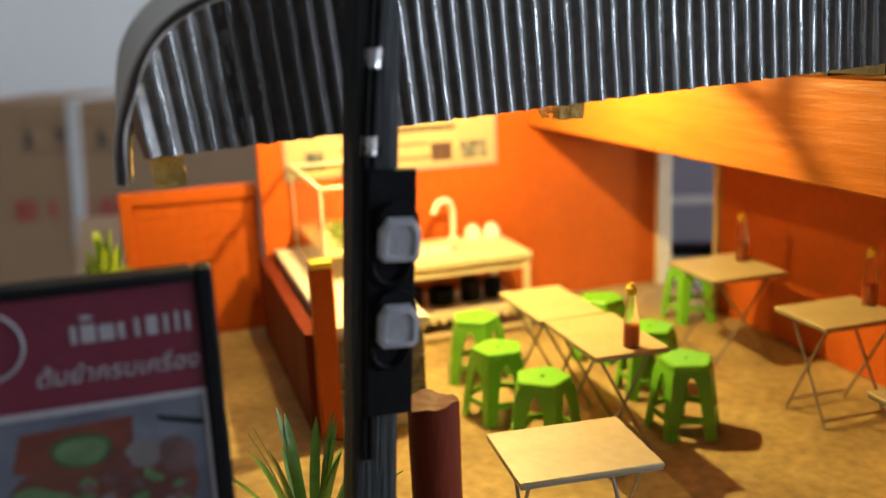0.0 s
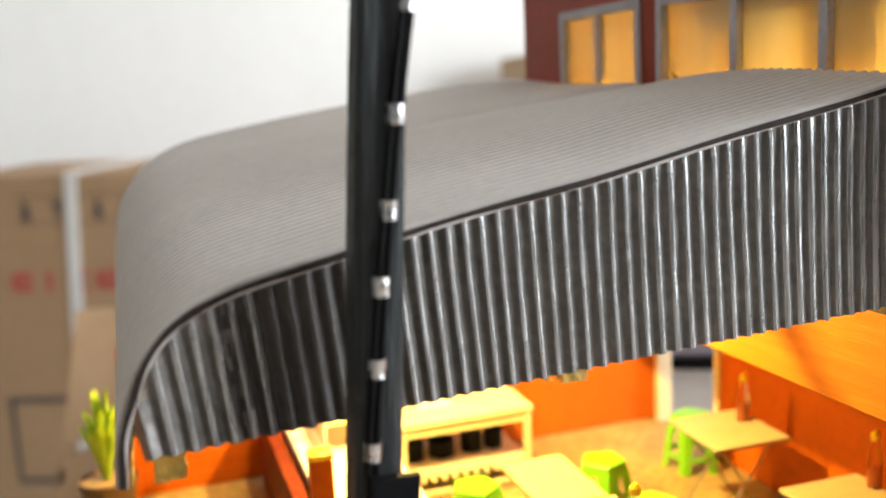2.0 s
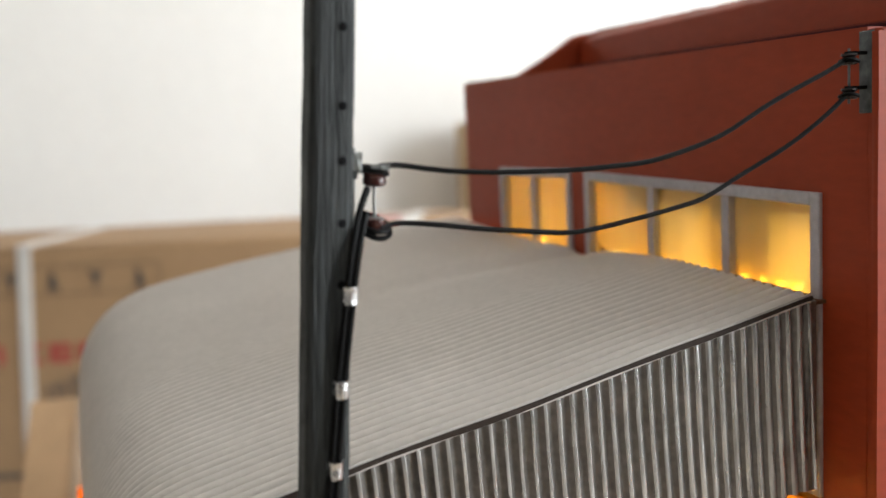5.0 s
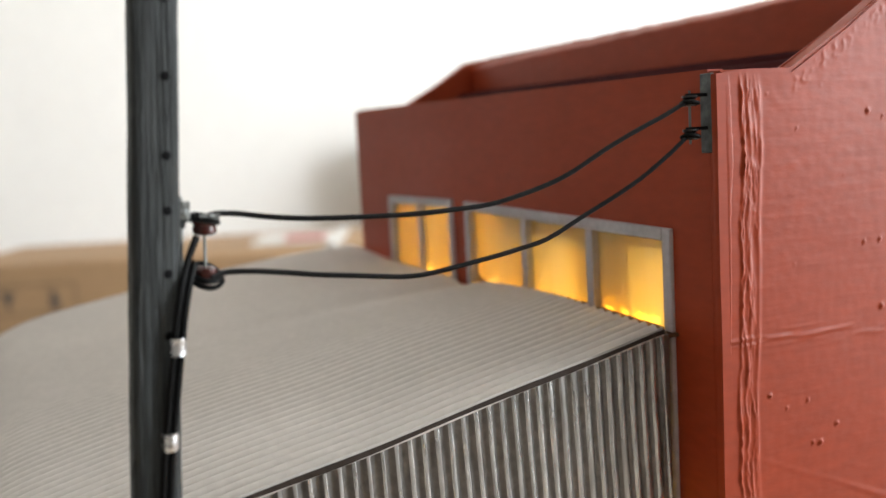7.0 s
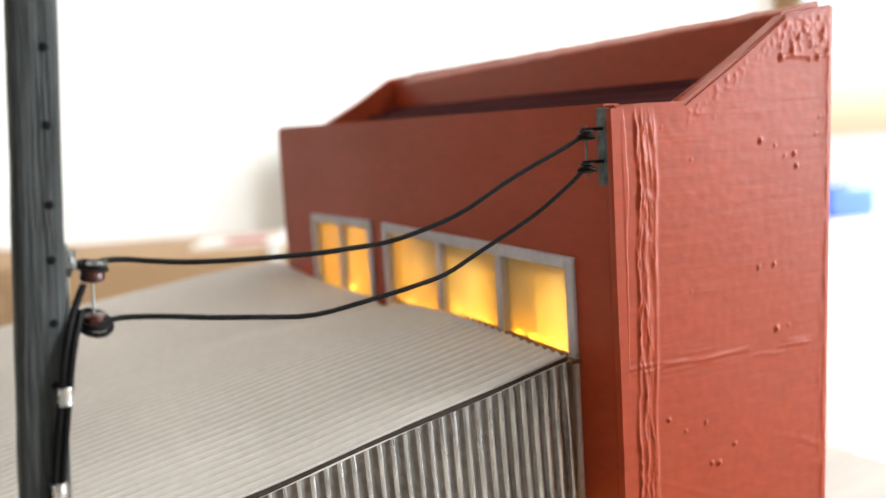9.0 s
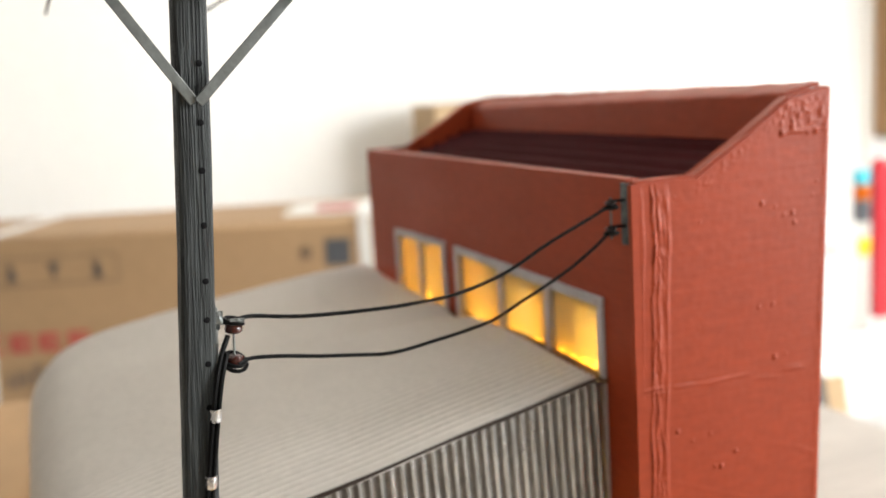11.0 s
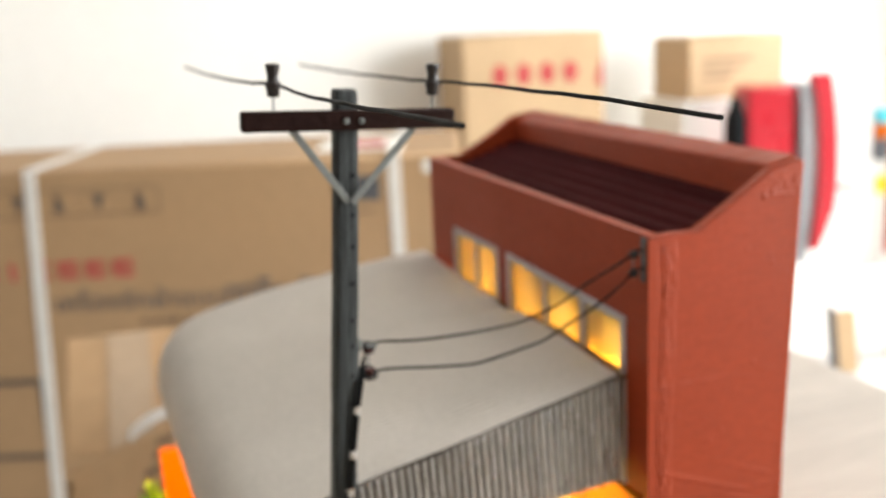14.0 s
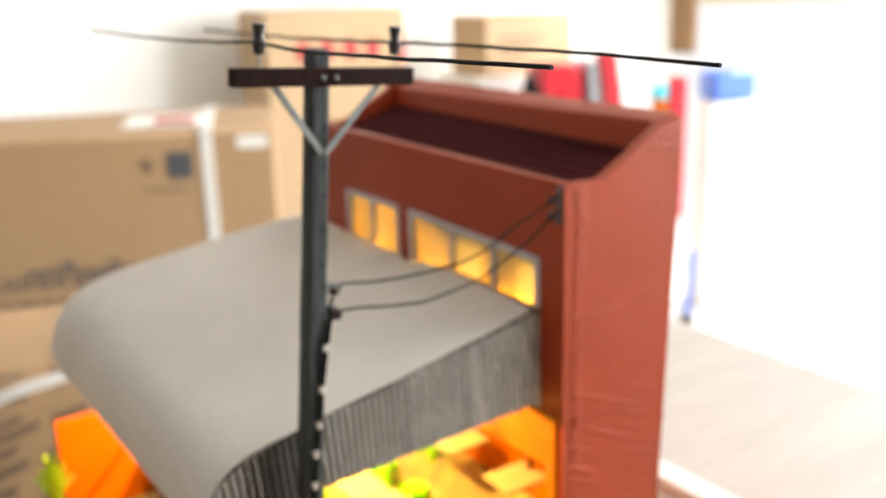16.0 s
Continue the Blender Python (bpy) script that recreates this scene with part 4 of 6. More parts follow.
def awning():
    a = thing("awning", "grey corrugated awning with a curled edge and a ribbed valance", "awning")
    front = [(-0.0075, 0.2372), (-0.034, 0.2318), (-0.068, 0.2255), (-0.106, 0.2175), (-0.135, 0.2125), (-0.159, 0.2078), (-0.185, 0.2020), (-0.203, 0.1975), (-0.2135, 0.1925), (-0.2205, 0.1845), (-0.2245, 0.1755), (-0.2270, 0.1665), (-0.2278, 0.1575)]
    far = [(-0.0015, 0.2410), (-0.035, 0.2390), (-0.07, 0.2350), (-0.105, 0.2305), (-0.135, 0.2265), (-0.160, 0.2225), (-0.180, 0.2190), (-0.197, 0.2145), (-0.2110, 0.2075), (-0.2215, 0.1970), (-0.2280, 0.1850), (-0.2310, 0.1720), (-0.2320, 0.1600)]
    Y0, Y1, FL = 0.0205, 0.338, 64

    def skin(u, v, d):
        p, q = glide([(x, 0, z) for x, z in front], u), glide([(x, 0, z) for x, z in far], u)
        w = v * v * (3 - 2 * v) * 0.6 + v * 0.4
        r = p.lerp(q, w)
        r.z += glide([(0, 0, q) for q in (0, 0.0024, -0.0020, -0.0032, 0)], v).z * (1 - u) ** 3
        # a crease where the sheet sags between the two windows
        r.z -= 0.0036 * math.exp(-((v - 0.47 - 0.30 * u) / 0.040) ** 2) * (1 - u) ** 6
        r.y = Y0 + (Y1 - Y0) * v
        e = 0.004
        g = glide([(x, 0, z) for x, z in front], min(u + e, 1)) - glide([(x, 0, z) for x, z in front], max(u - e, 0))
        nrm = Vector((g.z, 0, -g.x)).normalized()
        return r + nrm * d
    def rib(v):
        return 0.0012 * (2 * abs(math.cos(math.pi * FL * v)) ** 0.8 - 1)
    part("sheet", slab(nb(), lambda u, v: skin(u, v, 0.0010 + rib(v)), lambda u, v: skin(u, v, -0.0006), 56, FL * 8), "roof_grey", a, "matt grey corrugated card sheet", smooth=1.2)
    part("underside", slab(nb(), lambda u, v: skin(u, 0.005 + 0.99 * v, -0.0008), lambda u, v: skin(u, 0.005 + 0.99 * v, -0.0011), 50, 12), "underside", a, "raw brown card underside", smooth=1.2)
    # golden strip inside the curl, its colour standing for bulb light on the card
    part("curl_lining", slab(nb(), lambda u, v: skin(0.80 + 0.198 * u, 0.004 + 0.10 * v, -0.0013), lambda u, v: skin(0.80 + 0.198 * u, 0.004 + 0.10 * v, -0.0017 + 0.0002 * math.sin(40 * u)), 20, 6), "blond", a, "golden strip painted as bulb light inside the curl", smooth=1.2)
    # kraft brown edge under the front rim, darkened for the shaded gap there
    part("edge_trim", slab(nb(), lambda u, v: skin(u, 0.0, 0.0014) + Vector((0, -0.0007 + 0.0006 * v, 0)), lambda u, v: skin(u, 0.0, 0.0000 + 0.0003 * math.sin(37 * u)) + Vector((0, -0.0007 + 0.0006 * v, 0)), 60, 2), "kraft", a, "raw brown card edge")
    # valance
    NV = 50
    X0, X1 = -0.2238, -0.0072

    def top_at(x):
        lo, hi = 0.0, 1.0
        for _ in range(24):
            mid = (lo + hi) / 2
            lo, hi = (mid, hi) if glide([(p, 0, z) for p, z in front], mid).x > x else (lo, mid)
        return glide([(p, 0, z) for p, z in front], lo).z - 0.0003

    def cloth(u, v, d):
        x = X0 + (X1 - X0) * u
        zb = 0.1630 + 0.0112 * u + 0.0004 * noise.noise(Vector((x * 300, 0, 0)))
        zt = top_at(x)
        z = zb + (zt - zb) * v
        q = abs((NV * u + 0.5) % 1.0 - 0.5)
        rid = 0.0014 * (0.5 + 0.5 * math.cos(2 * math.pi * q)) ** 0.85 - 0.00015 * max(0.0, 1 - q / 0.06)
        rid *= 1 - 0.45 * max(0.0, (v - 0.9) / 0.1) * (0.5 + 0.5 * noise.noise(Vector((u * 160, 3, 0))))
        rid += 0.00025 * noise.noise(Vector((u * 60, v * 5, 0)))
        return (x + 0.0004 * (1 - v) * math.sin(x * 70) + (zt - z) * (0.035 + 0.10 * (1 - u) ** 3), 0.0222 - rid + d + 0.0008 * math.sin(v * 2.4), z)
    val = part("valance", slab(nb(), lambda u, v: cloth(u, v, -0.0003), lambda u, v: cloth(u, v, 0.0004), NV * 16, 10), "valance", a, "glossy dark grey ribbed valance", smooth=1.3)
    # brown card edge down the free end of the valance
    bm = nb()
    slab(bm, lambda u, v: Vector(cloth(0.0, v, 0.0)) + Vector((-(0.0012 + 0.0012 * v) * (1 - u), -0.0004, 0)), lambda u, v: Vector(cloth(0.0, v, 0.0)) + Vector((-(0.0012 + 0.0012 * v) * (1 - u), 0.0022, 0)), 3, 12)
    part("edge_trim", bm, "underside", a, "raw brown card edge")
    # silver ridges are painted highlights, valleys stay dark; ribs near the pole carry painted shade
    val.data.materials.append(M["ridge_highlight"])
    val.data.materials.append(M["valance_pole_shade"])
    for k, f in enumerate(val.data.polygons):
        if k >= NV * 16 * 10 * 2:
            break
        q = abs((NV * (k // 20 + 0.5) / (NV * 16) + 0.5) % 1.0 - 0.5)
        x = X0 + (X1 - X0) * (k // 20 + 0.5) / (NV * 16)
        # how far the painted pole shade covers this rib
        shaded = min(max((x + 0.214) / 0.022, 0.0), 1.0) if x < -0.166 else 0.0
        if q < (0.15 + 0.05 * (x > -0.10) + 0.05 * (x > -0.06)) * (1 - shaded):
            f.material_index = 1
        elif shaded > 0.42 + 0.5 * noise.noise(f.center * 900 / K):
            f.material_index = 2
    # rafter ends, with lamplight from behind put into their golden colour
    for x, z in ((-0.2180, 0.1585), (-0.1155, 0.1672)):
        bm = nb()
        crumple = lambda p: Vector(p) + Vector((x, 0.0255, z)) + 0.0005 * noise.noise_vector(Vector(p) * 420 + Vector((x * 50, 0, 0))) + 0.0002 * noise.noise_vector(Vector(p) * 1500)
        slab(bm, lambda u, v: crumple((-0.0036 + 0.0072 * u, 0.0, -0.0030 + 0.0075 * v)), lambda u, v: crumple((-0.0036 + 0.0072 * u, 0.0040, -0.0030 + 0.0075 * v)), 16, 14)
        for k in range(7 if x > -0.2 else 0):
            c = crumple((-0.0036 - 0.0007 * k, 0.001 + 0.0003 * (k % 3), -0.0020 + 0.0006 * (k % 4)))
            tube(bm, [c, c + Vector((-0.0010, -0.0003, 0.0006 * math.sin(k * 2.1))), c + Vector((-0.0018, 0.0002, -0.0008 * math.cos(k * 1.7)))], [0.0005, 0.0004, 0.0001], 5)
        part("rafter_end", bm, "blond", a, "crumpled rafter end, golden as if lamplit", smooth=None)
    part("end_strip", box(nb(), -0.0080, 0.0216, 0.1735, -0.0045, 0.0240, 0.2365, 0.0003), "valance", a, "dark end strip beside the wall")
    # added hidden strip that keeps bulb light off the wall beside the valance
    bm = box(nb(), -0.0165, 0.0480, 0.1690, -0.0017, 0.0500, 0.2345, 0.0003)
    box(bm, -0.0165, 0.0242, 0.1700, -0.0150, 0.0480, 0.2335)
    part("end_strip", bm, "kraft", a, "added upright strip that blocks bulb light")
    # a torn flake that stands up at the sheet's upper edge
    bm = nb()
    flake = lambda u, v, d: Vector((-0.0055 + 0.003 * u + d, 0.1535 - 0.0028 * u + 0.0030 * v * (1 - u), 0.2370 + 0.0055 * v * (1 - 0.75 * u) + 0.0006 * math.sin(5 * u + 3 * v)))
    slab(bm, lambda u, v: flake(u, v, 0.0), lambda u, v: flake(u, v, 0.0005), 6, 6)
    part("torn_edge", bm, "underside", a, "torn brown paper flake")
    # added strip between sheet and window frame that stops bulb light leaking up
    def close(u, v, d):
        p = skin(0.0, 0.006 + 0.809 * v, -0.0012)
        return (p.x - 0.0005 + (0.0020 - p.x + 0.0005) * u, p.y, p.z + d)
    part("flashing", slab(nb(), lambda u, v: close(u, v, 0.0), lambda u, v: close(u, v, -0.0012), 2, 30), "underside", a, "added strip that stops leaking bulb light")
    # lamp under the roof with the warm bulb
    part("bulb", lathe(nb(), [(0.0012, 0.008), (0.0024, 0.006), (0.0028, 0.003), (0.0018, 0.0008), (0.0004, 0.0)], 12, BULB + Vector((0, 0, 0.0025))), "bulb", a, "small glowing warm bulb")
    part("lamp_holder", lathe(nb(), [(0.0022, 0.008), (0.0024, 0.012), (0.0010, 0.0125), (0.0010, 0.0240)], 10, BULB + Vector((0, 0, 0.0025))), "black", a)
    part("bulb", lathe(nb(), [(0.0012, 0.008), (0.0024, 0.006), (0.0028, 0.003), (0.0018, 0.0008), (0.0004, 0.0)], 12, FRONT_BULB + Vector((0, 0, 0.0025))), "bulb", a, "small glowing warm bulb")
    part("lamp_holder", lathe(nb(), [(0.0022, 0.008), (0.0024, 0.012), (0.0010, 0.0125), (0.0010, 0.0138)], 10, FRONT_BULB + Vector((0, 0, 0.0025))), "black", a)
    # unseen strut under the roof, placed to cast a forked shadow on the fascia
    fork = [BULB.lerp(Vector((-0.002, y, z)), 0.30) for y, z in ((0.128, 0.1690), (0.086, 0.1500), (0.087, 0.1740), (0.060, 0.1265))]
    for p, q, w in ((fork[0], fork[1], 0.0014), (fork[2], fork[1], 0.0019), (fork[1], fork[3], 0.0015)):
        part("strut", tube(nb(), [p, p.lerp(q, 0.5), q], w, 8), "kraft", a, "unseen forked strut that casts a shadow")
    return a


awning()

# ---------------------------------------------------------------- utility pole and wires
ZL = Vector((0.0619, -0.040, 1.0)).normalized()
XL = (Vector((1, 0, 0)) - ZL * ZL.x).normalized()
YL = ZL.cross(XL)
POLE = Matrix.Translation((-0.1840, 0.0145, 0.0)) @ Matrix((XL, YL, ZL)).transposed().to_4x4()


def scaled(m):
    r = m.copy()
    r.translation = m.translation * K
    return r


def meter_cover(z):
    """A small moulded cover with cut corners and a sunken rim."""
    def ring(s, y):
        pts = [(-1, -0.72), (-0.8, -1), (0.8, -1), (1, -0.72), (1, 0.45), (0.62, 1), (-0.62, 1), (-1, 0.45)]
        return [(0.0033 + 0.0047 * s * p[0] + 0.00015 * math.sin(9 * p[1] + z * 700), y + 0.00012 * math.sin(7 * p[0] + 5 * p[1]), z - 0.0050 + 0.0050 * s * p[1]) for p in pts]
    bm = nb()
    rows = [[bm.verts.new(v) for v in ring(s, y)] for s, y in ((1.0, -0.0125), (1.0, -0.0136), (0.93, -0.0147), (0.70, -0.0150), (0.64, -0.0144))]
    for a, b in zip(rows, rows[1:]):
        for k in range(8):
            bm.faces.new((a[k], a[(k + 1) % 8], b[(k + 1) % 8], b[k]))
    bm.faces.new(rows[0])
    bm.faces.new(rows[-1][::-1])
    return bm


def utility_pole():
    p = thing("utility_pole", "weathered dark grey wooden utility pole with crossarm", "utility pole", m=scaled(POLE))
    bm = nb()
    # square, slightly tapered shaft with rounded corners and a worn top
    n, rows = 48, 260
    rings = []
    for i in range(rows + 1):
        z = FLOOR + (0.4085 - FLOOR) * i / rows
        h = 0.0060 - 0.0009 * i / rows
        if i == rows:
            h *= 0.90
        ring = []
        for k in range(n):
            a = 2 * math.pi * (k + 0.5) / n
            c, s = math.cos(a), math.sin(a)
            f = 1 / (abs(c) ** 6 + abs(s) ** 6) ** (1 / 6)
            w = 1 + 0.025 * noise.noise(Vector((c * 2, s * 2, z * 60))) + 0.035 * noise.noise(Vector((c * 9, s * 9, z * 25))) - 0.06 * max(0.0, noise.noise(Vector((c * 14, s * 14, z * 18 + 5))) - 0.15) - 0.22 * max(0.0, noise.noise(Vector((c * 7, s * 7, z * 260 + 2))) - 0.38)
            ring.append(bm.verts.new((c * f * h * w + 0.0005 * math.sin(z * 22), s * f * h * w, z)))
        rings.append(ring)
    for a, b in zip(rings, rings[1:]):
        for k in range(n):
            bm.faces.new((a[k], a[(k + 1) % n], b[(k + 1) % n], b[k]))
    bm.faces.new(rings[0][::-1])
    bm.faces.new(rings[-1])
    shaft = part("shaft", bm, "pole", p, smooth=0.8)
    # step holes
    for k, z in enumerate((0.2770, 0.2915, 0.3040, 0.3217, 0.3388, 0.3535, 0.2625, 0.3713)):
        bm = nb()
        lathe(bm, [(0.00100, -0.0001), (0.00105, 0.00012), (0.0006, 0.00020)], 10)
        bmesh.ops.transform(bm, matrix=Matrix.Translation((0.0024, -0.00535, z)) @ Matrix.Rotation(math.pi / 2, 4, 'X'), verts=bm.verts)
        part("step_hole", bm, "black", shaft)
    part("crossarm", box(nb(), -0.0462, -0.0118, 0.3920, 0.0478, -0.0056, 0.4003, 0.0006), "arm_brown", p, "dark rusty brown crossarm")
    for x in (-0.0022, 0.0046):
        bm = nb()
        lathe(bm, [(0.0014, 0), (0.0014, 0.0006), (0.0008, 0.0013)], 10)
        bmesh.ops.transform(bm, matrix=Matrix.Translation((x, -0.0118, 0.3960)) @ Matrix.Rotation(math.pi / 2, 4, 'X'), verts=bm.verts)
        part("bolt", bm, "galv", p, "galvanised bolt head")
    for x in (-0.0245, 0.0290):
        d = Vector((x, 0, 0.3930)) - Vector((0.0006, 0, 0.3605))
        bm = nb()
        box(bm, -0.0016, -0.0004, 0, 0.0016, 0.0004, d.length, 0.0002)
        bmesh.ops.transform(bm, matrix=Matrix.Translation((0.0006 + (0.001 if x > 0 else 0), -0.0066 - (0.0009 if x > 0 else 0), 0.3595)) @ Matrix.Rotation(math.atan2(d.x, d.z), 4, 'Y'), verts=bm.verts)
        part("brace", bm, "galv", p, "pale galvanised brace")
    for x in (-0.0325, 0.0380):
        bm = nb()
        lathe(bm, [(0.0016, 0.0), (0.0026, 0.0003), (0.0028, 0.0030), (0.0034, 0.0042), (0.0034, 0.0058), (0.0025, 0.0068), (0.0023, 0.0090), (0.0027, 0.0106), (0.0031, 0.0122), (0.0031, 0.0134), (0.0020, 0.0138)], 14, (x, -0.0085, 0.4062))
        ins = part("insulator", bm, "insul", p, "dark brown pin insulator")
        part("pin", tube(nb(), [(x, -0.0085, 0.3995), (x, -0.0085, 0.4064)], 0.0005, 6), "galv", ins)
    # service rack on the east side
    r = part("rack", box(nb(), 0.0052, -0.0022, 0.2690, 0.0064, 0.0022, 0.2945, 0.0003), "galv", p, "grey service bracket")
    part("rack_pin", tube(nb(), [(0.0119, 0, 0.2735), (0.0116, 0, 0.2880)], 0.0004, 6), "galv", r)
    part("rack_tab", box(nb(), 0.0056, -0.0024, 0.2870, 0.0070, 0.0010, 0.2920, 0.0004), "pole", r, "bent grey metal tab")
    part("rack_arm", box(nb(), 0.0062, -0.0009, 0.2884, 0.0128, 0.0009, 0.2890), "black", r)
    part("rack_arm", box(nb(), 0.0062, -0.0009, 0.2748, 0.0128, 0.0009, 0.2754), "black", r)
    for z, h in ((0.2852, 0.0046), (0.2737, 0.0040)):
        part("spool", lathe(nb(), [(0.0021, 0), (0.0028, 0.0005), (0.0029, h * 0.35), (0.0026, h * 0.5), (0.0029, h * 0.65), (0.0028, h - 0.0005), (0.0020, h)], 16, (0.0117, 0, z)), "spool", r, "glossy maroon bead")
    for z, rise_, flat, rad in ((0.2893, 0.12, 1.0, 0.0029), (0.2886, -0.10, 1.0, 0.0031), (0.2754, 0.60, 0.80, 0.0040), (0.2762, 0.48, 0.85, 0.0035)):
        pts = [(0.0117 + rad * math.cos(a), flat * rad * math.sin(a), z + rad * (rise_ * math.sin(a) - 0.18 * math.cos(a))) for a in (2 * math.pi * i / 24 for i in range(25))]
        part("wire_loop", tube(nb(), pts, 0.00068, 6), "wire", r)
    # crumpled foil at the rack's top, on the upper bead and under the lower one
    for c, w, hgt in (((0.0066, -0.0020, 0.2912), 0.0026, 0.0044), ((0.0124, -0.0024, 0.2900), 0.0046, 0.0012)):
        crush = lambda u, v, k: Vector(c) + Vector(((u - 0.5) * w, k, (v - 0.5) * hgt)) + 0.0005 * noise.noise_vector(Vector((u * 3, v * 3, c[2] * 300)))
        part("foil_scrap", slab(nb(), lambda u, v: crush(u, v, -0.0006), lambda u, v: crush(u, v, 0.0), 8, 5), "galv", r, "crumpled grey foil scrap", smooth=None)
    # downlead cables with foil clips
    line = [(0.0095, -0.0020, 0.2850), (0.0070, -0.0040, 0.2795), (0.0048, -0.0064, 0.2715), (0.0034, -0.0068, 0.2610), (0.0012, -0.0068, 0.2385), (-0.0002, -0.0069, 0.2185), (-0.0014, -0.0070, 0.2010), (-0.0022, -0.0070, 0.1840), (-0.0030, -0.0071, 0.1640), (-0.0030, -0.0072, 0.1300), (-0.0028, -0.0071, 0.09)]
    part("downlead", tube(nb(), bez(line, 60), 0.00085, 8), "wire", p, "black cable")
    part("downlead", tube(nb(), bez([(x + 0.0016, y, z) for x, y, z in line[1:]], 60), 0.00085, 8), "wire", p, "black cable")
    for z, x in ((0.2602, 0.0041), (0.2378, 0.0021), (0.2180, 0.0008), (0.2018, -0.0006), (0.1838, -0.0013), (0.1650, -0.0020)):
        bm = nb()
        slab(bm, lambda u, v: (x + (u - 0.5) * 0.0038, -0.0083 + 0.0016 * abs(2 * u - 1) ** 3 + 0.00015 * noise.noise(Vector((u * 7, v * 7, z * 900))), z + (v - 0.5) * 0.0042 + 0.0003 * (u - 0.5)),
             lambda u, v: (x + (u - 0.5) * 0.0038, -0.0080 + 0.0017 * abs(2 * u - 1) ** 3, z + (v - 0.5) * 0.0042), 8, 5)
        part("foil_clip", bm, "tape", p, "crinkled silver foil clip")
    # meter board
    bd = part("meter_board", box(nb(), -0.0030, -0.0100, 0.1020, 0.0080, -0.0080, 0.1600, 0.0003), "black", p, "black board with two grey meters")
    for z in (0.1300, 0.1500):
        bm = nb()
        prism(bm, [(0.0034 + 0.0046 * math.cos(a), z + 0.0042 * math.sin(a) - 0.001) for a in (math.pi * i / 14 for i in range(15))] + [(-0.0012, z - 0.009), (0.0080, z - 0.009)], 'y', -0.0125, -0.0100)
        part("meter_back", bm, "black", bd)
        part("meter_cover", meter_cover(z), "meter", bd, "grey plastic meter cover")
        pts = [(0.0022 + 0.0042 * math.cos(a), -0.0108, z - 0.0110 + 0.0048 * math.sin(a)) for a in (math.pi + math.pi * i / 16 for i in range(17))]
        part("meter_loop", tube(nb(), pts, 0.00055, 6), "wire", bd, "black wire loop")
    return p


utility_pole()


def span(name, pts, radius, label, n=40, material="wire"):
    line = [Vector(p) for p in bez(pts, n)]
    for k, p in enumerate(line):
        ends = min(1.0, k / 6, (len(line) - 1 - k) / 6)
        p += ends * 0.0007 * noise.noise_vector(p * 55 + Vector((7.0, 0, radius * 9000)))
    return solid(name, tube(nb(), line, radius, 8), material, label, "wire")


span("service_wire", [(-0.1535, 0.001, 0.2885), (-0.1470, 0.0035, 0.2882), (-0.127, 0.004, 0.2852), (-0.105, 0.004, 0.2842), (-0.089, 0.004, 0.2846), (-0.073, 0.004, 0.2860), (-0.057, 0.004, 0.2900), (-0.034, 0.004, 0.3000), (-0.018, 0.004, 0.3068), (-0.0085, 0.004, 0.3112)], 0.00070, "black service wire sagging from pole to building")
span("service_wire", [(-0.1545, 0.001, 0.2735), (-0.1480, 0.0035, 0.2742), (-0.128, 0.004, 0.2712), (-0.103, 0.004, 0.2682), (-0.085, 0.004, 0.2692), (-0.069, 0.004, 0.2722), (-0.054, 0.004, 0.2762), (-0.030, 0.004, 0.2872), (-0.017, 0.004, 0.2950), (-0.0085, 0.004, 0.3012)], 0.00070, "black service wire sagging from pole to building")
span("line_wire", [(-0.1960, 0.247, 0.4130), (-0.1945, 0.15, 0.4110), (-0.1925, 0.06, 0.4105), (-0.1905, 0.006, 0.4115), (-0.1880, -0.012, 0.4110), (-0.1870, -0.05, 0.4090), (-0.1870, -0.12, 0.4095), (-0.1878, -0.2037, 0.4105)], 0.00075, "black line wire with a cut end")
span("line_wire", [(-0.1190, 0.248, 0.4098), (-0.1190, 0.15, 0.4080), (-0.1195, 0.06, 0.4078), (-0.1210, 0.006, 0.4082), (-0.1170, -0.012, 0.4080), (-0.1150, -0.06, 0.4082), (-0.1145, -0.12, 0.4080), (-0.1155, -0.2028, 0.4063)], 0.00075, "black line wire with a cut end")


def wall_bracket():
    t = thing("wall_bracket", "dark grey service bracket on the building", "bracket", -0.0005, 0.0045, 0.0)
    plate = part("plate", box(nb(), -0.0014, -0.0026, 0.2950, 0.0, 0.0026, 0.3190, 0.0003), "zinc", t)
    part("pin", tube(nb(), [(-0.0075, 0, 0.2980), (-0.0075, 0, 0.3140)], 0.0004, 6), "galv", plate)
    for z in (0.3005, 0.3105):
        part("arm", box(nb(), -0.0085, -0.0008, z + 0.0016, -0.0010, 0.0008, z + 0.0026), "black", plate)
        part("spool", lathe(nb(), [(0.0022, 0), (0.0024, 0.0005), (0.0016, 0.0012), (0.0016, 0.0020), (0.0024, 0.0026), (0.0022, 0.0032)], 12, (-0.0075, 0, z - 0.0012)), "insul", plate)
        pts = [(-0.0075 + 0.0026 * math.cos(a), 0.0026 * math.sin(a), z + 0.0004 * math.sin(a * 2)) for a in (2 * math.pi * i / 20 for i in range(21))]
        part("wire_loop", tube(nb(), pts, 0.0006, 6), "wire", plate)


wall_bracket()

# ---------------------------------------------------------------- the shop's furniture
use_plan(True)


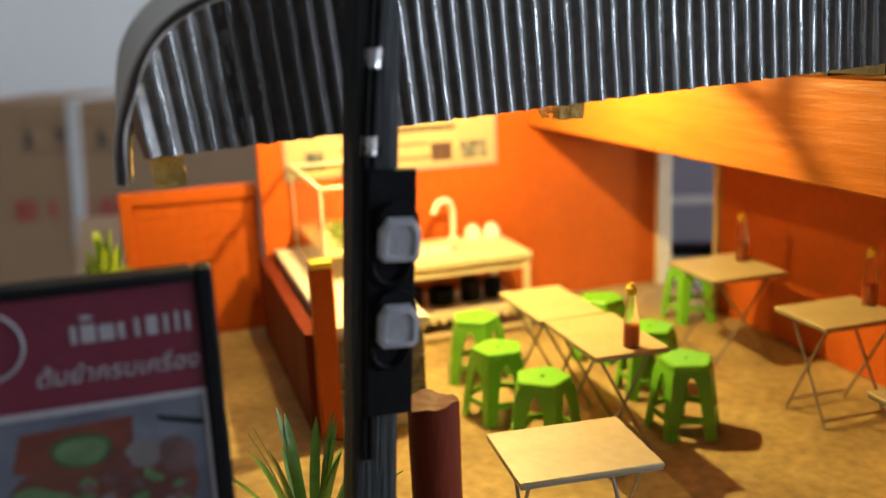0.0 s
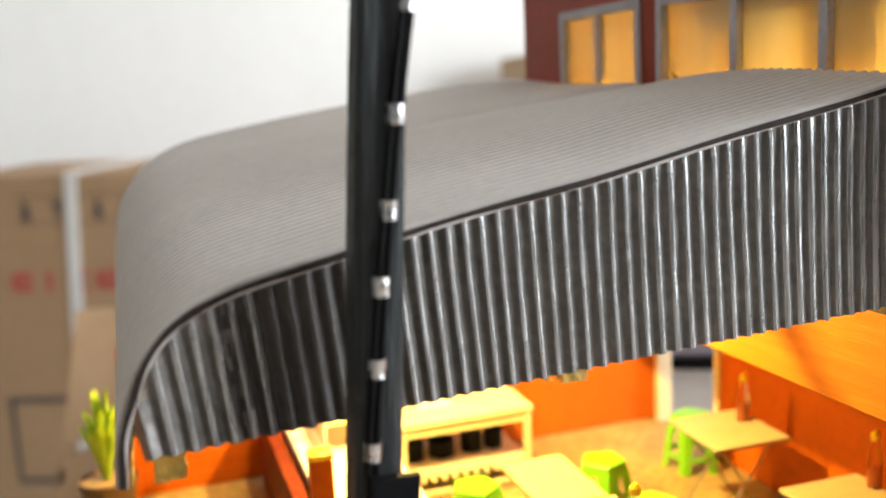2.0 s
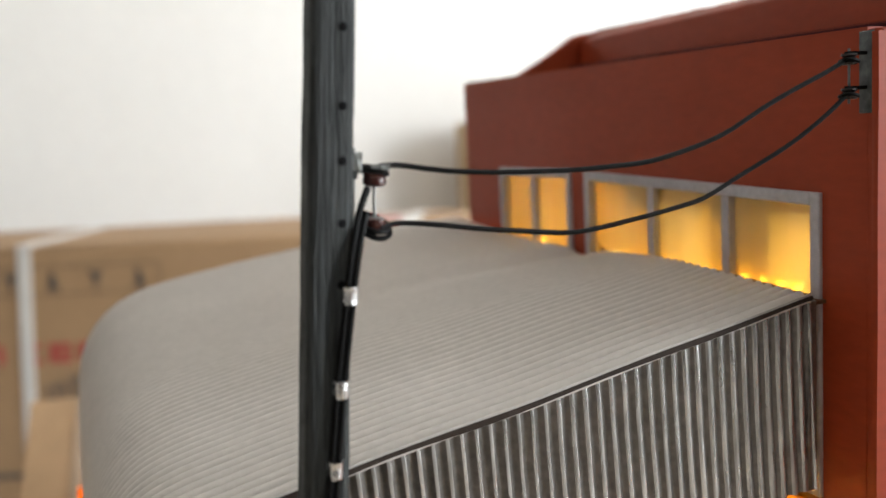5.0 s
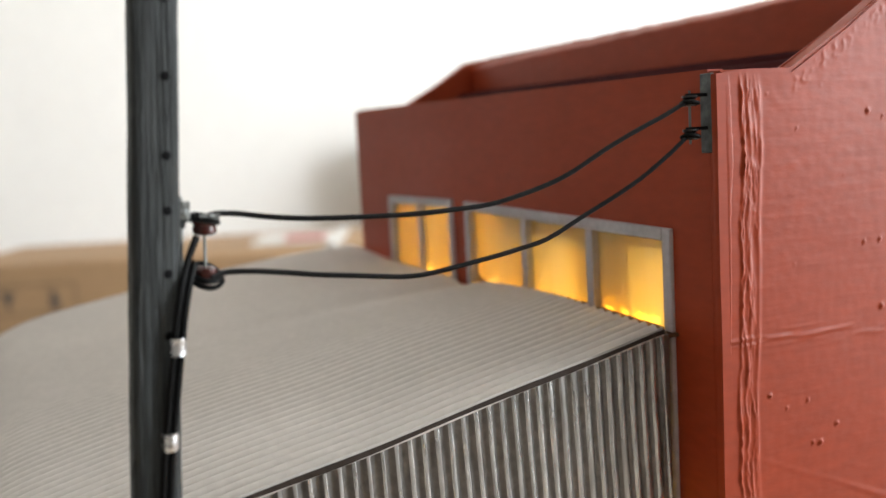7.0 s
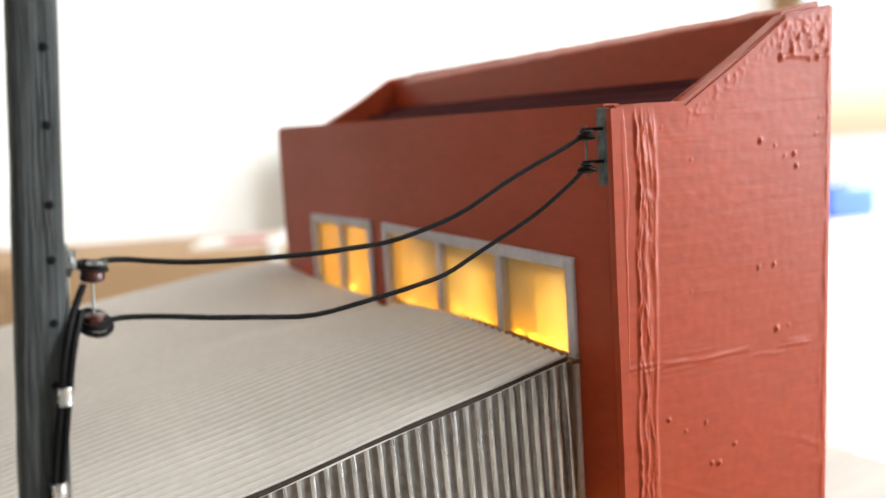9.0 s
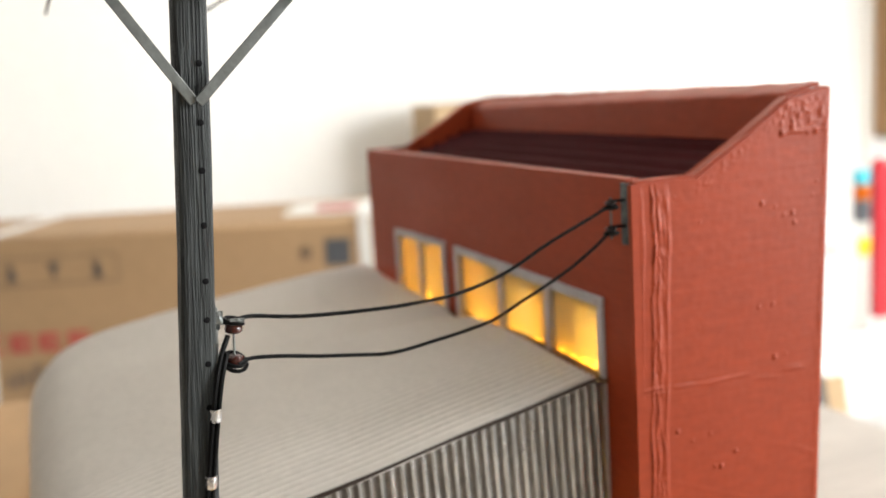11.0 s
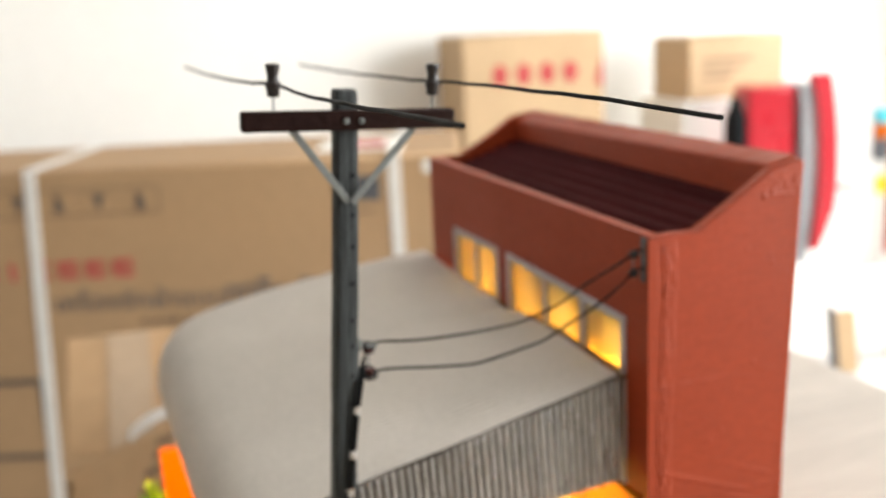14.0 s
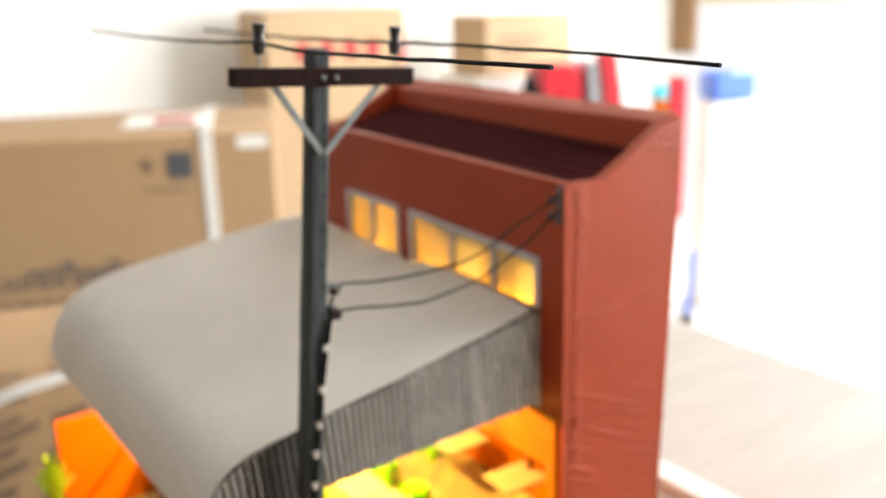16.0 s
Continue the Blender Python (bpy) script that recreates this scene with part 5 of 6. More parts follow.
def stool():
    s = thing("plastic_stool", "bright green five-legged plastic stool", "stool", group="green plastic stools")
    H, R = 0.0350, 0.0130
    # pentagonal seat with a hole
    bm = nb()
    n = 40
    def rim(a, r):
        k = (a + math.pi / 5) % (2 * math.pi / 5) - math.pi / 5
        return r * math.cos(math.pi / 5) / math.cos(k) * (1 - 0.05 * (abs(k) / (math.pi / 5)) ** 8)
    rows = [(0.0011, 'c', H - 0.0012), (0.0011, 'c', H), (1.0, 'p', H), (1.055, 'p', H - 0.0006), (1.07, 'p', H - 0.0042), (1.02, 'p', H - 0.0042), (1.0, 'p', H - 0.0012)]
    rings = []
    for r, kind, z in rows:
        rings.append([bm.verts.new(((r if kind == 'c' else r * rim(2 * math.pi * i / n, R)) * math.cos(2 * math.pi * i / n), (r if kind == 'c' else r * rim(2 * math.pi * i / n, R)) * math.sin(2 * math.pi * i / n), z)) for i in range(n)])
    for a, b in zip(rings, rings[1:] + rings[:1]):
        for i in range(n):
            bm.faces.new((a[i], a[(i + 1) % n], b[(i + 1) % n], b[i]))
    part("seat", bm, "green", s, smooth=0.5)
    for k in range(5):
        a = 2 * math.pi * (k + 0.5) / 5
        rot = Matrix.Rotation(a, 4, 'Z')
        bm = nb()
        # leg: an angled channel that widens to the top
        q = []
        for z, r, w in ((0.0, 0.0188, 0.0038), (0.002, 0.0186, 0.0038), (0.012, 0.0171, 0.0042), (0.0235, 0.0156, 0.0047), (0.0280, 0.0149, 0.0058), (H - 0.0035, 0.0139, 0.0079)):
            k_ = r - 0.7265 * w
            q.append([bm.verts.new(v) for v in ((r, 0, z), (k_, w, z), (k_ - 0.0010, w - 0.0004, z), (r - 0.0016, 0, z), (k_ - 0.0010, -w + 0.0004, z), (k_, -w, z))])
        for c, e in zip(q, q[1:]):
            for i in range(6):
                bm.faces.new((c[i], c[(i + 1) % 6], e[(i + 1) % 6], e[i]))
        bm.faces.new(q[0][::-1])
        bm.faces.new(q[-1])
        bmesh.ops.transform(bm, matrix=rot, verts=bm.verts)
        part("leg", bm, "green", s, smooth=0.5)
        # stretcher between this leg and the next
        p0, p1 = rot @ Vector((0.0169, 0, 0)), Matrix.Rotation(a + 2 * math.pi / 5, 4, 'Z') @ Vector((0.0169, 0, 0))
        mid, d = (p0 + p1) / 2, p1 - p0
        bm = nb()
        L = d.length / 2 - 0.0022
        box(bm, -L, -0.0005, 0.0080, L, 0.0005, 0.0112, 0.0003, Matrix.Translation(mid) @ Matrix.Rotation(math.atan2(d.y, d.x), 4, 'Z'))
        part("stretcher", bm, "green", s)
    return s


STOOL = stool()
STOOL.matrix_world = Matrix.Translation(at(-0.0635, 0.2589, 0.0)) @ Matrix.Rotation(radians(20), 4, 'Z')
for x, y, a in ((-0.0703, 0.2071, 52), (-0.0664, 0.1621, 14), (0.0030, 0.1562, 35), (0.0138, 0.2619, 3), (0.0119, 0.2042, 28), (0.0979, 0.3020, 40)):
    copy_thing(STOOL, Matrix.Translation(at(x, y, 0.0)) @ Matrix.Rotation(radians(a), 4, 'Z'))


def table(x0, y0, x1, y1, rz=0.0, label="cream laminate folding table on thin steel legs"):
    cx, cy, w, d = (x0 + x1) / 2, (y0 + y1) / 2, (x1 - x0) / 2, (y1 - y0) / 2
    t = thing("folding_table", label, "table", cx, cy, 0.0, rz, "folding tables")
    H = 0.051
    part("tabletop", box(nb(), -w, -d, H - 0.0013, w, d, H, 0.0003), "table_top", t)
    part("edge_band", box(nb(), -w + 0.0004, -d + 0.0004, H - 0.0024, w - 0.0004, d - 0.0004, H - 0.0013), "table_edge", t, "grey steel underframe")
    long_y = d > w
    for sgn in (-1, 1):
        for flip in (-1, 1):
            if long_y:
                p = [(flip * w * 0.75, sgn * d * 0.72, 0.0006), (-flip * w * 0.75, sgn * (d * 0.72 + 0.0012 * flip), H - 0.0024)]
            else:
                p = [(sgn * w * 0.75, flip * d * 0.75, 0.0006), (sgn * (w * 0.75 + 0.0012 * flip), -flip * d * 0.75, H - 0.0024)]
            part("leg", tube(nb(), p, 0.0007, 6), "table_edge", t)
    for f in (-1, 1):
        p = [(-w * 0.75, f * d * 0.75, 0.0042), (w * 0.75, f * d * 0.75, 0.0042)] if not long_y else [(f * w * 0.70, -d * 0.72, 0.0042), (f * w * 0.70, d * 0.72, 0.0042)]
        part("crossbar", tube(nb(), p, 0.0006, 6), "table_edge", t)
    return t


table(-0.0540, 0.1330, -0.0190, 0.1880, -1.5, "cream laminate folding table with a sauce bottle")
table(-0.0555, 0.1892, -0.0208, 0.2440, -0.4, "cream laminate folding table pushed against another table")
table(-0.1245, 0.041, -0.0765, 0.0795, -5.0)
table(0.056, 0.2125, 0.102, 0.262, -2.0)
table(0.0545, 0.1245, 0.0995, 0.162, -1.0)
table(0.018, 0.021, 0.066, 0.060, -3.0)


def bottle(x, y):
    t = thing("sauce_bottle", "clear bottle of red chilli sauce with yellow cap", "bottle", x, y, 0.051, group="sauce bottles")
    part("glass", lathe(nb(), [(0.0032, 0.0), (0.0035, 0.0005), (0.0035, 0.0120), (0.0029, 0.0140), (0.0021, 0.0195), (0.0019, 0.0232)], 18), "bottle", t, "clear bottle wall")
    part("sauce", lathe(nb(), [(0.0028, 0.0005), (0.0032, 0.0009), (0.0032, 0.0092), (0.0029, 0.0097)], 18), "sauce", t, "red sauce")
    part("cap", lathe(nb(), [(0.0022, 0.0232), (0.0024, 0.0237), (0.0024, 0.0262), (0.0014, 0.0272), (0.0009, 0.0280)], 14), "yellow", t, "yellow cap")
    return t


bottle(-0.034, 0.1405)
bottle(0.094, 0.244)
bottle(0.096, 0.146)


def counter():
    t = thing("serving_counter", "serving counter with orange side and tiled front", "counter", -0.128, 0.300, 0.0)
    part("body", box(nb(), -0.0225, -0.088, 0.0, 0.022, 0.080, 0.0505, 0.0005), "cream", t)
    part("worktop", box(nb(), -0.0245, -0.091, 0.0505, 0.0245, 0.0865, 0.0550, 0.0006), "white", t, "white worktop")
    for i in range(3):
        for j in range(3):
            part("tile", box(nb(), -0.0220 + i * 0.0148, -0.0892, 0.0100 + j * 0.0128, -0.0080 + i * 0.0148, -0.0883, 0.0220 + j * 0.0128, 0.0002), "tile_dark", t)
    c = thing("display_case", "white framed clear display case with green herbs", "display case", -0.1195, 0.336, 0.055)
    w, d, h = 0.019, 0.049, 0.0515
    for x in (-w, w - 0.0014):
        for y in (-d, d - 0.0014):
            part("post", box(nb(), x, y, 0.0, x + 0.0014, y + 0.0014, h, 0.0003), "white", c)
    bm = nb()
    box(bm, -w - 0.0008, -d - 0.0008, h, w + 0.0008, -d + 0.0018, h + 0.0018, 0.0003)
    box(bm, -w - 0.0008, d - 0.0018, h, w + 0.0008, d + 0.0008, h + 0.0018, 0.0003)
    box(bm, -w - 0.0008, -d + 0.0018, h, -w + 0.0018, d - 0.0018, h + 0.0018, 0.0003)
    box(bm, w - 0.0018, -d + 0.0018, h, w + 0.0008, d - 0.0018, h + 0.0018, 0.0003)
    part("top_frame", bm, "white", c)
    for q in ((-w + 0.0004, -d + 0.0022, -w + 0.0010, d - 0.0022), (w - 0.0010, -d + 0.0022, w - 0.0004, d - 0.0022), (-w + 0.0022, -d + 0.0004, w - 0.0022, -d + 0.0010), (-w + 0.0022, d - 0.0010, w - 0.0022, d - 0.0004)):
        g = part("pane", box(nb(), q[0], q[1], 0.001, q[2], q[3], h - 0.0002), "glass", c, "clear acrylic pane", smooth=None)
        g.visible_shadow = False
    part("shelf", box(nb(), -w + 0.0022, -d + 0.0022, 0.0135, w - 0.0022, d - 0.0022, 0.0150), "cream", c)
    rnd = random.Random(3)
    for k in range(3):
        h_ = thing("herb_bunch", "small bunch of bright green herbs", "herbs", -0.120 + rnd.uniform(-0.006, 0.008), 0.306 + k * 0.022, 0.070, group="herb bunches")
        bm = nb()
        for i in range(26):
            a, r = rnd.uniform(0, 6.28), rnd.uniform(0.001, 0.0055)
            p = Vector((r * math.cos(a), r * math.sin(a), rnd.uniform(0.0005, 0.006)))
            e = p + Vector((rnd.uniform(-0.003, 0.003), rnd.uniform(-0.003, 0.003), rnd.uniform(0.0005, 0.0035)))
            tube(bm, [p, (p + e) / 2 + Vector((0, 0, 0.0006)), e], [0.0004, 0.0010, 0.0001], 4)
        part("leaves", bm, "leaf", h_)


counter()


def partition():
    t = thing("low_partition", "low red-brown partition with a ledge, darkened as if in shade", "wall", kind="structure")
    # red-brown, with the shade on the side facing away from the bulb included
    part("wall", box(nb(), -0.1620, 0.2185, 0.0, -0.1550, 0.3880, 0.0490, 0.0006), "brick_red", t)
    part("ledge", box(nb(), -0.1624, 0.2185, 0.0490, -0.1546, 0.3880, 0.0504, 0.0004), "brick_red", t, "worn red-brown ledge")


partition()


def sink():
    t = thing("sink_table", "cream wash-up table with a sink and a lower shelf", "sink", -0.046, 0.352, 0.0)
    w, d, H = 0.043, 0.032, 0.047
    bm = nb()
    box(bm, -w, -d, H, w, -0.012, H + 0.004, 0.0004)
    box(bm, -w, 0.018, H, w, d, H + 0.004, 0.0004)
    box(bm, -w, -0.012, H, -0.024, 0.018, H + 0.004)
    box(bm, 0.006, -0.012, H, w, 0.018, H + 0.004)
    part("worktop", bm, "cream", t)
    bm = nb()
    box(bm, -0.0235, -0.0115, H - 0.011, 0.0055, 0.0175, H - 0.0098)
    for q in ((-0.0235, -0.0115, -0.0225, 0.0175), (0.0045, -0.0115, 0.0055, 0.0175), (-0.0225, -0.0115, 0.0045, -0.0105), (-0.0225, 0.0165, 0.0045, 0.0175)):
        box(bm, q[0], q[1], H - 0.0098, q[2], q[3], H + 0.0035)
    part("basin", bm, "white", t, "white sink basin")
    for x in (-w + 0.001, w - 0.005):
        for y in (-d + 0.001, d - 0.005):
            part("leg", box(nb(), x, y, 0.0, x + 0.004, y + 0.004, H, 0.0004), "cream", t)
    part("apron", box(nb(), -w + 0.005, -d + 0.002, H - 0.006, w - 0.005, -d + 0.004, H), "cream", t)
    part("shelf", box(nb(), -w + 0.001, -d + 0.005, 0.014, w - 0.001, d - 0.005, 0.016), "cream", t, "cream lower shelf")
    for k in range(12):
        x = -w + 0.006 + k * 0.0068
        part("slat", box(nb(), x, -d + 0.001, 0.0120, x + 0.003, d - 0.006, 0.0140), "cream", t)
    part("rail", box(nb(), -w + 0.005, -d + 0.001, 0.0035, w - 0.005, -d + 0.003, 0.006), "cream", t)
    for k, (x, r, h) in enumerate(((-0.028, 0.008, 0.012), (-0.008, 0.0085, 0.010), (0.012, 0.007, 0.013), (0.027, 0.006, 0.012))):
        c = thing("cooking_pot", "dark cooking pot on the lower shelf", "pot", -0.046 + x, 0.350, 0.016, group="cooking pots")
        part("body", lathe(nb(), [(r * 0.85, 0), (r, 0.001), (r, h), (r * 1.06, h + 0.0006), (r * 0.9, h + 0.0008), (r * 0.85, 0.002)], 18), "black", c)
    f = thing("faucet", "tall white swan-neck faucet", "faucet", -0.042, 0.376, 0.051)
    part("spout", tube(nb(), bez([(0.006, 0, 0.0), (0.0062, 0, 0.012), (0.0055, -0.001, 0.022), (0.001, -0.004, 0.0275), (-0.006, -0.007, 0.0265), (-0.0095, -0.009, 0.020)], 24), 0.0019, 10), "white", f)
    part("collar", lathe(nb(), [(0.0032, 0), (0.0032, 0.0015), (0.0022, 0.003)], 12, (0.006, 0, 0)), "white", f)
    for x in (-0.0245, -0.0115):
        c = thing("bowl", "upturned round white bowl", "bowl", x, 0.3690, 0.051, group="white bowls")
        part("shell", lathe(nb(), [(0.0060, 0.0), (0.0060, 0.0012), (0.0057, 0.0048), (0.0045, 0.0080), (0.0028, 0.0096), (0.0024, 0.0102)], 20), "white", c)


sink()


def menu_banner():
    t = thing("menu_banner", "pale printed menu banner on the back wall", "banner", -0.0705, 0.3879, 0.0975)
    part("sheet", box(nb(), -0.0715, -0.0009, 0.0, 0.0715, -0.0003, 0.040), "banner", t)
    bm = nb()
    box(bm, -0.0715, -0.0013, 0.0, 0.0715, -0.0009, 0.0022)
    box(bm, 0.0693, -0.0013, 0.0022, 0.0715, -0.0009, 0.040)
    box(bm, -0.0715, -0.0013, 0.0022, -0.0693, -0.0009, 0.040)
    part("border", bm, "ink_white", t)
    for x, w, m_ in ((-0.058, 0.012, "tile_dark"), (0.0255, 0.014, "photo_meat"), (0.046, 0.018, "tile_dark")):
        part("photo", box(nb(), x, -0.0014, 0.0055, x + w, -0.0009, 0.0170), m_, t, "small printed food photo")
    bm = nb()
    for r in range(3):
        box(bm, -0.036, -0.0013, 0.0075 + r * 0.009, 0.036 - 0.012 * r, -0.0009, 0.0090 + r * 0.009)
    part("print_bar", bm, "ink_pale", t)
    part("print_bar", box(nb(), -0.030, -0.0013, 0.0255, 0.042, -0.0009, 0.0285), "ink_dark", t)


menu_banner()


def yard_post():
    t = thing("yard_post", "square orange painted post, its lit top coloured yellow", "post", -0.1535, 0.213, 0.0)
    part("shaft", box(nb(), -0.0050, -0.0050, 0.0, 0.0050, 0.0050, 0.0835, 0.0007), "orange", t)
    # bulb light on the post's top is put into this cap's yellow
    part("cap", box(nb(), -0.0053, -0.0053, 0.0836, 0.0053, 0.0053, 0.0868, 0.0009, seg=2), "yellow", t, "yellow top coloured as if lit by the bulb")
    use_plan(False)
    t = thing("red_post", "red-brown round post with a split top", "post", -0.1590, 0.0190, FLOOR)
    bm = nb()
    n = 18
    rings = []
    for z in np.linspace(0, 1, 16):
        ring = []
        for k in range(n):
            a = 2 * math.pi * k / n
            top = 0.0738 - 0.0014 * (0.5 + 0.5 * math.sin(a * 2 + 0.6)) + 0.0005 * math.sin(5 * a)
            r = 0.0068 * (1 + 0.04 * noise.noise(Vector((math.cos(a), math.sin(a), z * 3))))
            ring.append(bm.verts.new((r * math.cos(a), r * math.sin(a), z * top)))
        rings.append(ring)
    for a, b in zip(rings, rings[1:]):
        for k in range(n):
            bm.faces.new((a[k], a[(k + 1) % n], b[(k + 1) % n], b[k]))
    bm.faces.new(rings[0][::-1])
    c = bm.verts.new((0, 0, 0.0722))
    for k in range(n):
        bm.faces.new((rings[-1][k], rings[-1][(k + 1) % n], c))
    part("shaft", bm, "brick_red", t, smooth=0.8)
    use_plan(True)


yard_post()


def blade(bm, base, tip, width, bend):
    b, t = Vector(base), Vector(tip)
    side = (t - b).cross((0, 0, 1)).normalized()
    out = Vector((t.x - b.x, t.y - b.y, 0)) * bend
    rows, n = [], 8
    for i in range(n + 1):
        f = i / n
        p = b.lerp(t, f) - out * f * (1 - f) + Vector((0, 0, bend * 0.02 * f * (1 - f)))
        w = width * (0.35 + 1.3 * f) * (1 - f) ** 0.6 + 0.00008
        fold = Vector((0, 0, -w * 0.35))
        rows.append([bm.verts.new(p - side * w - fold), bm.verts.new(p + fold * 0.4), bm.verts.new(p + side * w - fold), bm.verts.new(p + fold * 0.4 - Vector((0, 0, 0.00025)))])
    for a, c in zip(rows, rows[1:]):
        for k in range(4):
            bm.faces.new((a[k], a[(k + 1) % 4], c[(k + 1) % 4], c[k]))
    bm.faces.new(rows[0])
    bm.faces.new(rows[-1][::-1])


def plant(x, y, z, pot_r, pot_h, leaf_h, spread, count, seed, label, width=0.0016, green="leaf"):
    t = thing("potted_plant", label, "potted plant", x, y, z)
    rnd = random.Random(seed)
    bm = nb()
    lathe(bm, [(pot_r * 0.78, 0), (pot_r * 0.80, 0.0006), (pot_r * 0.99, pot_h * 0.86), (pot_r * 1.02, pot_h * 0.87), (pot_r * 1.04, pot_h), (pot_r * 0.93, pot_h), (pot_r * 0.93, pot_h * 0.92)], 22)
    part("pot", bm, "pot", t)
    part("soil", lathe(nb(), [(pot_r * 0.90, pot_h * 0.90), (pot_r * 0.93, pot_h * 0.935), (pot_r * 0.4, pot_h * 0.96)], 22), "soil", t)
    for i in range(count):
        a = 2 * math.pi * i / count * 2.4 + rnd.uniform(-0.4, 0.4)
        f = (i + 0.5) / count
        r = spread * (0.25 + 0.75 * f) * rnd.uniform(0.75, 1.1)
        h = leaf_h * (1 - 0.5 * f) * rnd.uniform(0.85, 1.1)
        b = nb()
        blade(b, (0.0015 * math.cos(a), 0.0015 * math.sin(a), pot_h * 0.94), (r * math.cos(a), r * math.sin(a), pot_h + h), width * rnd.uniform(0.8, 1.2), 0.45)
        part("leaf", b, green, t, smooth=0.6)
    return t


plant(-0.2540, 0.378, 0.0, 0.0165, 0.026, 0.054, 0.021, 30, 1, "potted plant with long upright lime green leaves in brown pot", 0.0038, "leaf_lime")
use_plan(False)
plant(-0.1890, 0.048, FLOOR, 0.013, 0.0140, 0.050, 0.034, 26, 6, "potted plant with narrow pointed green leaves", 0.0021)


use_plan(True)


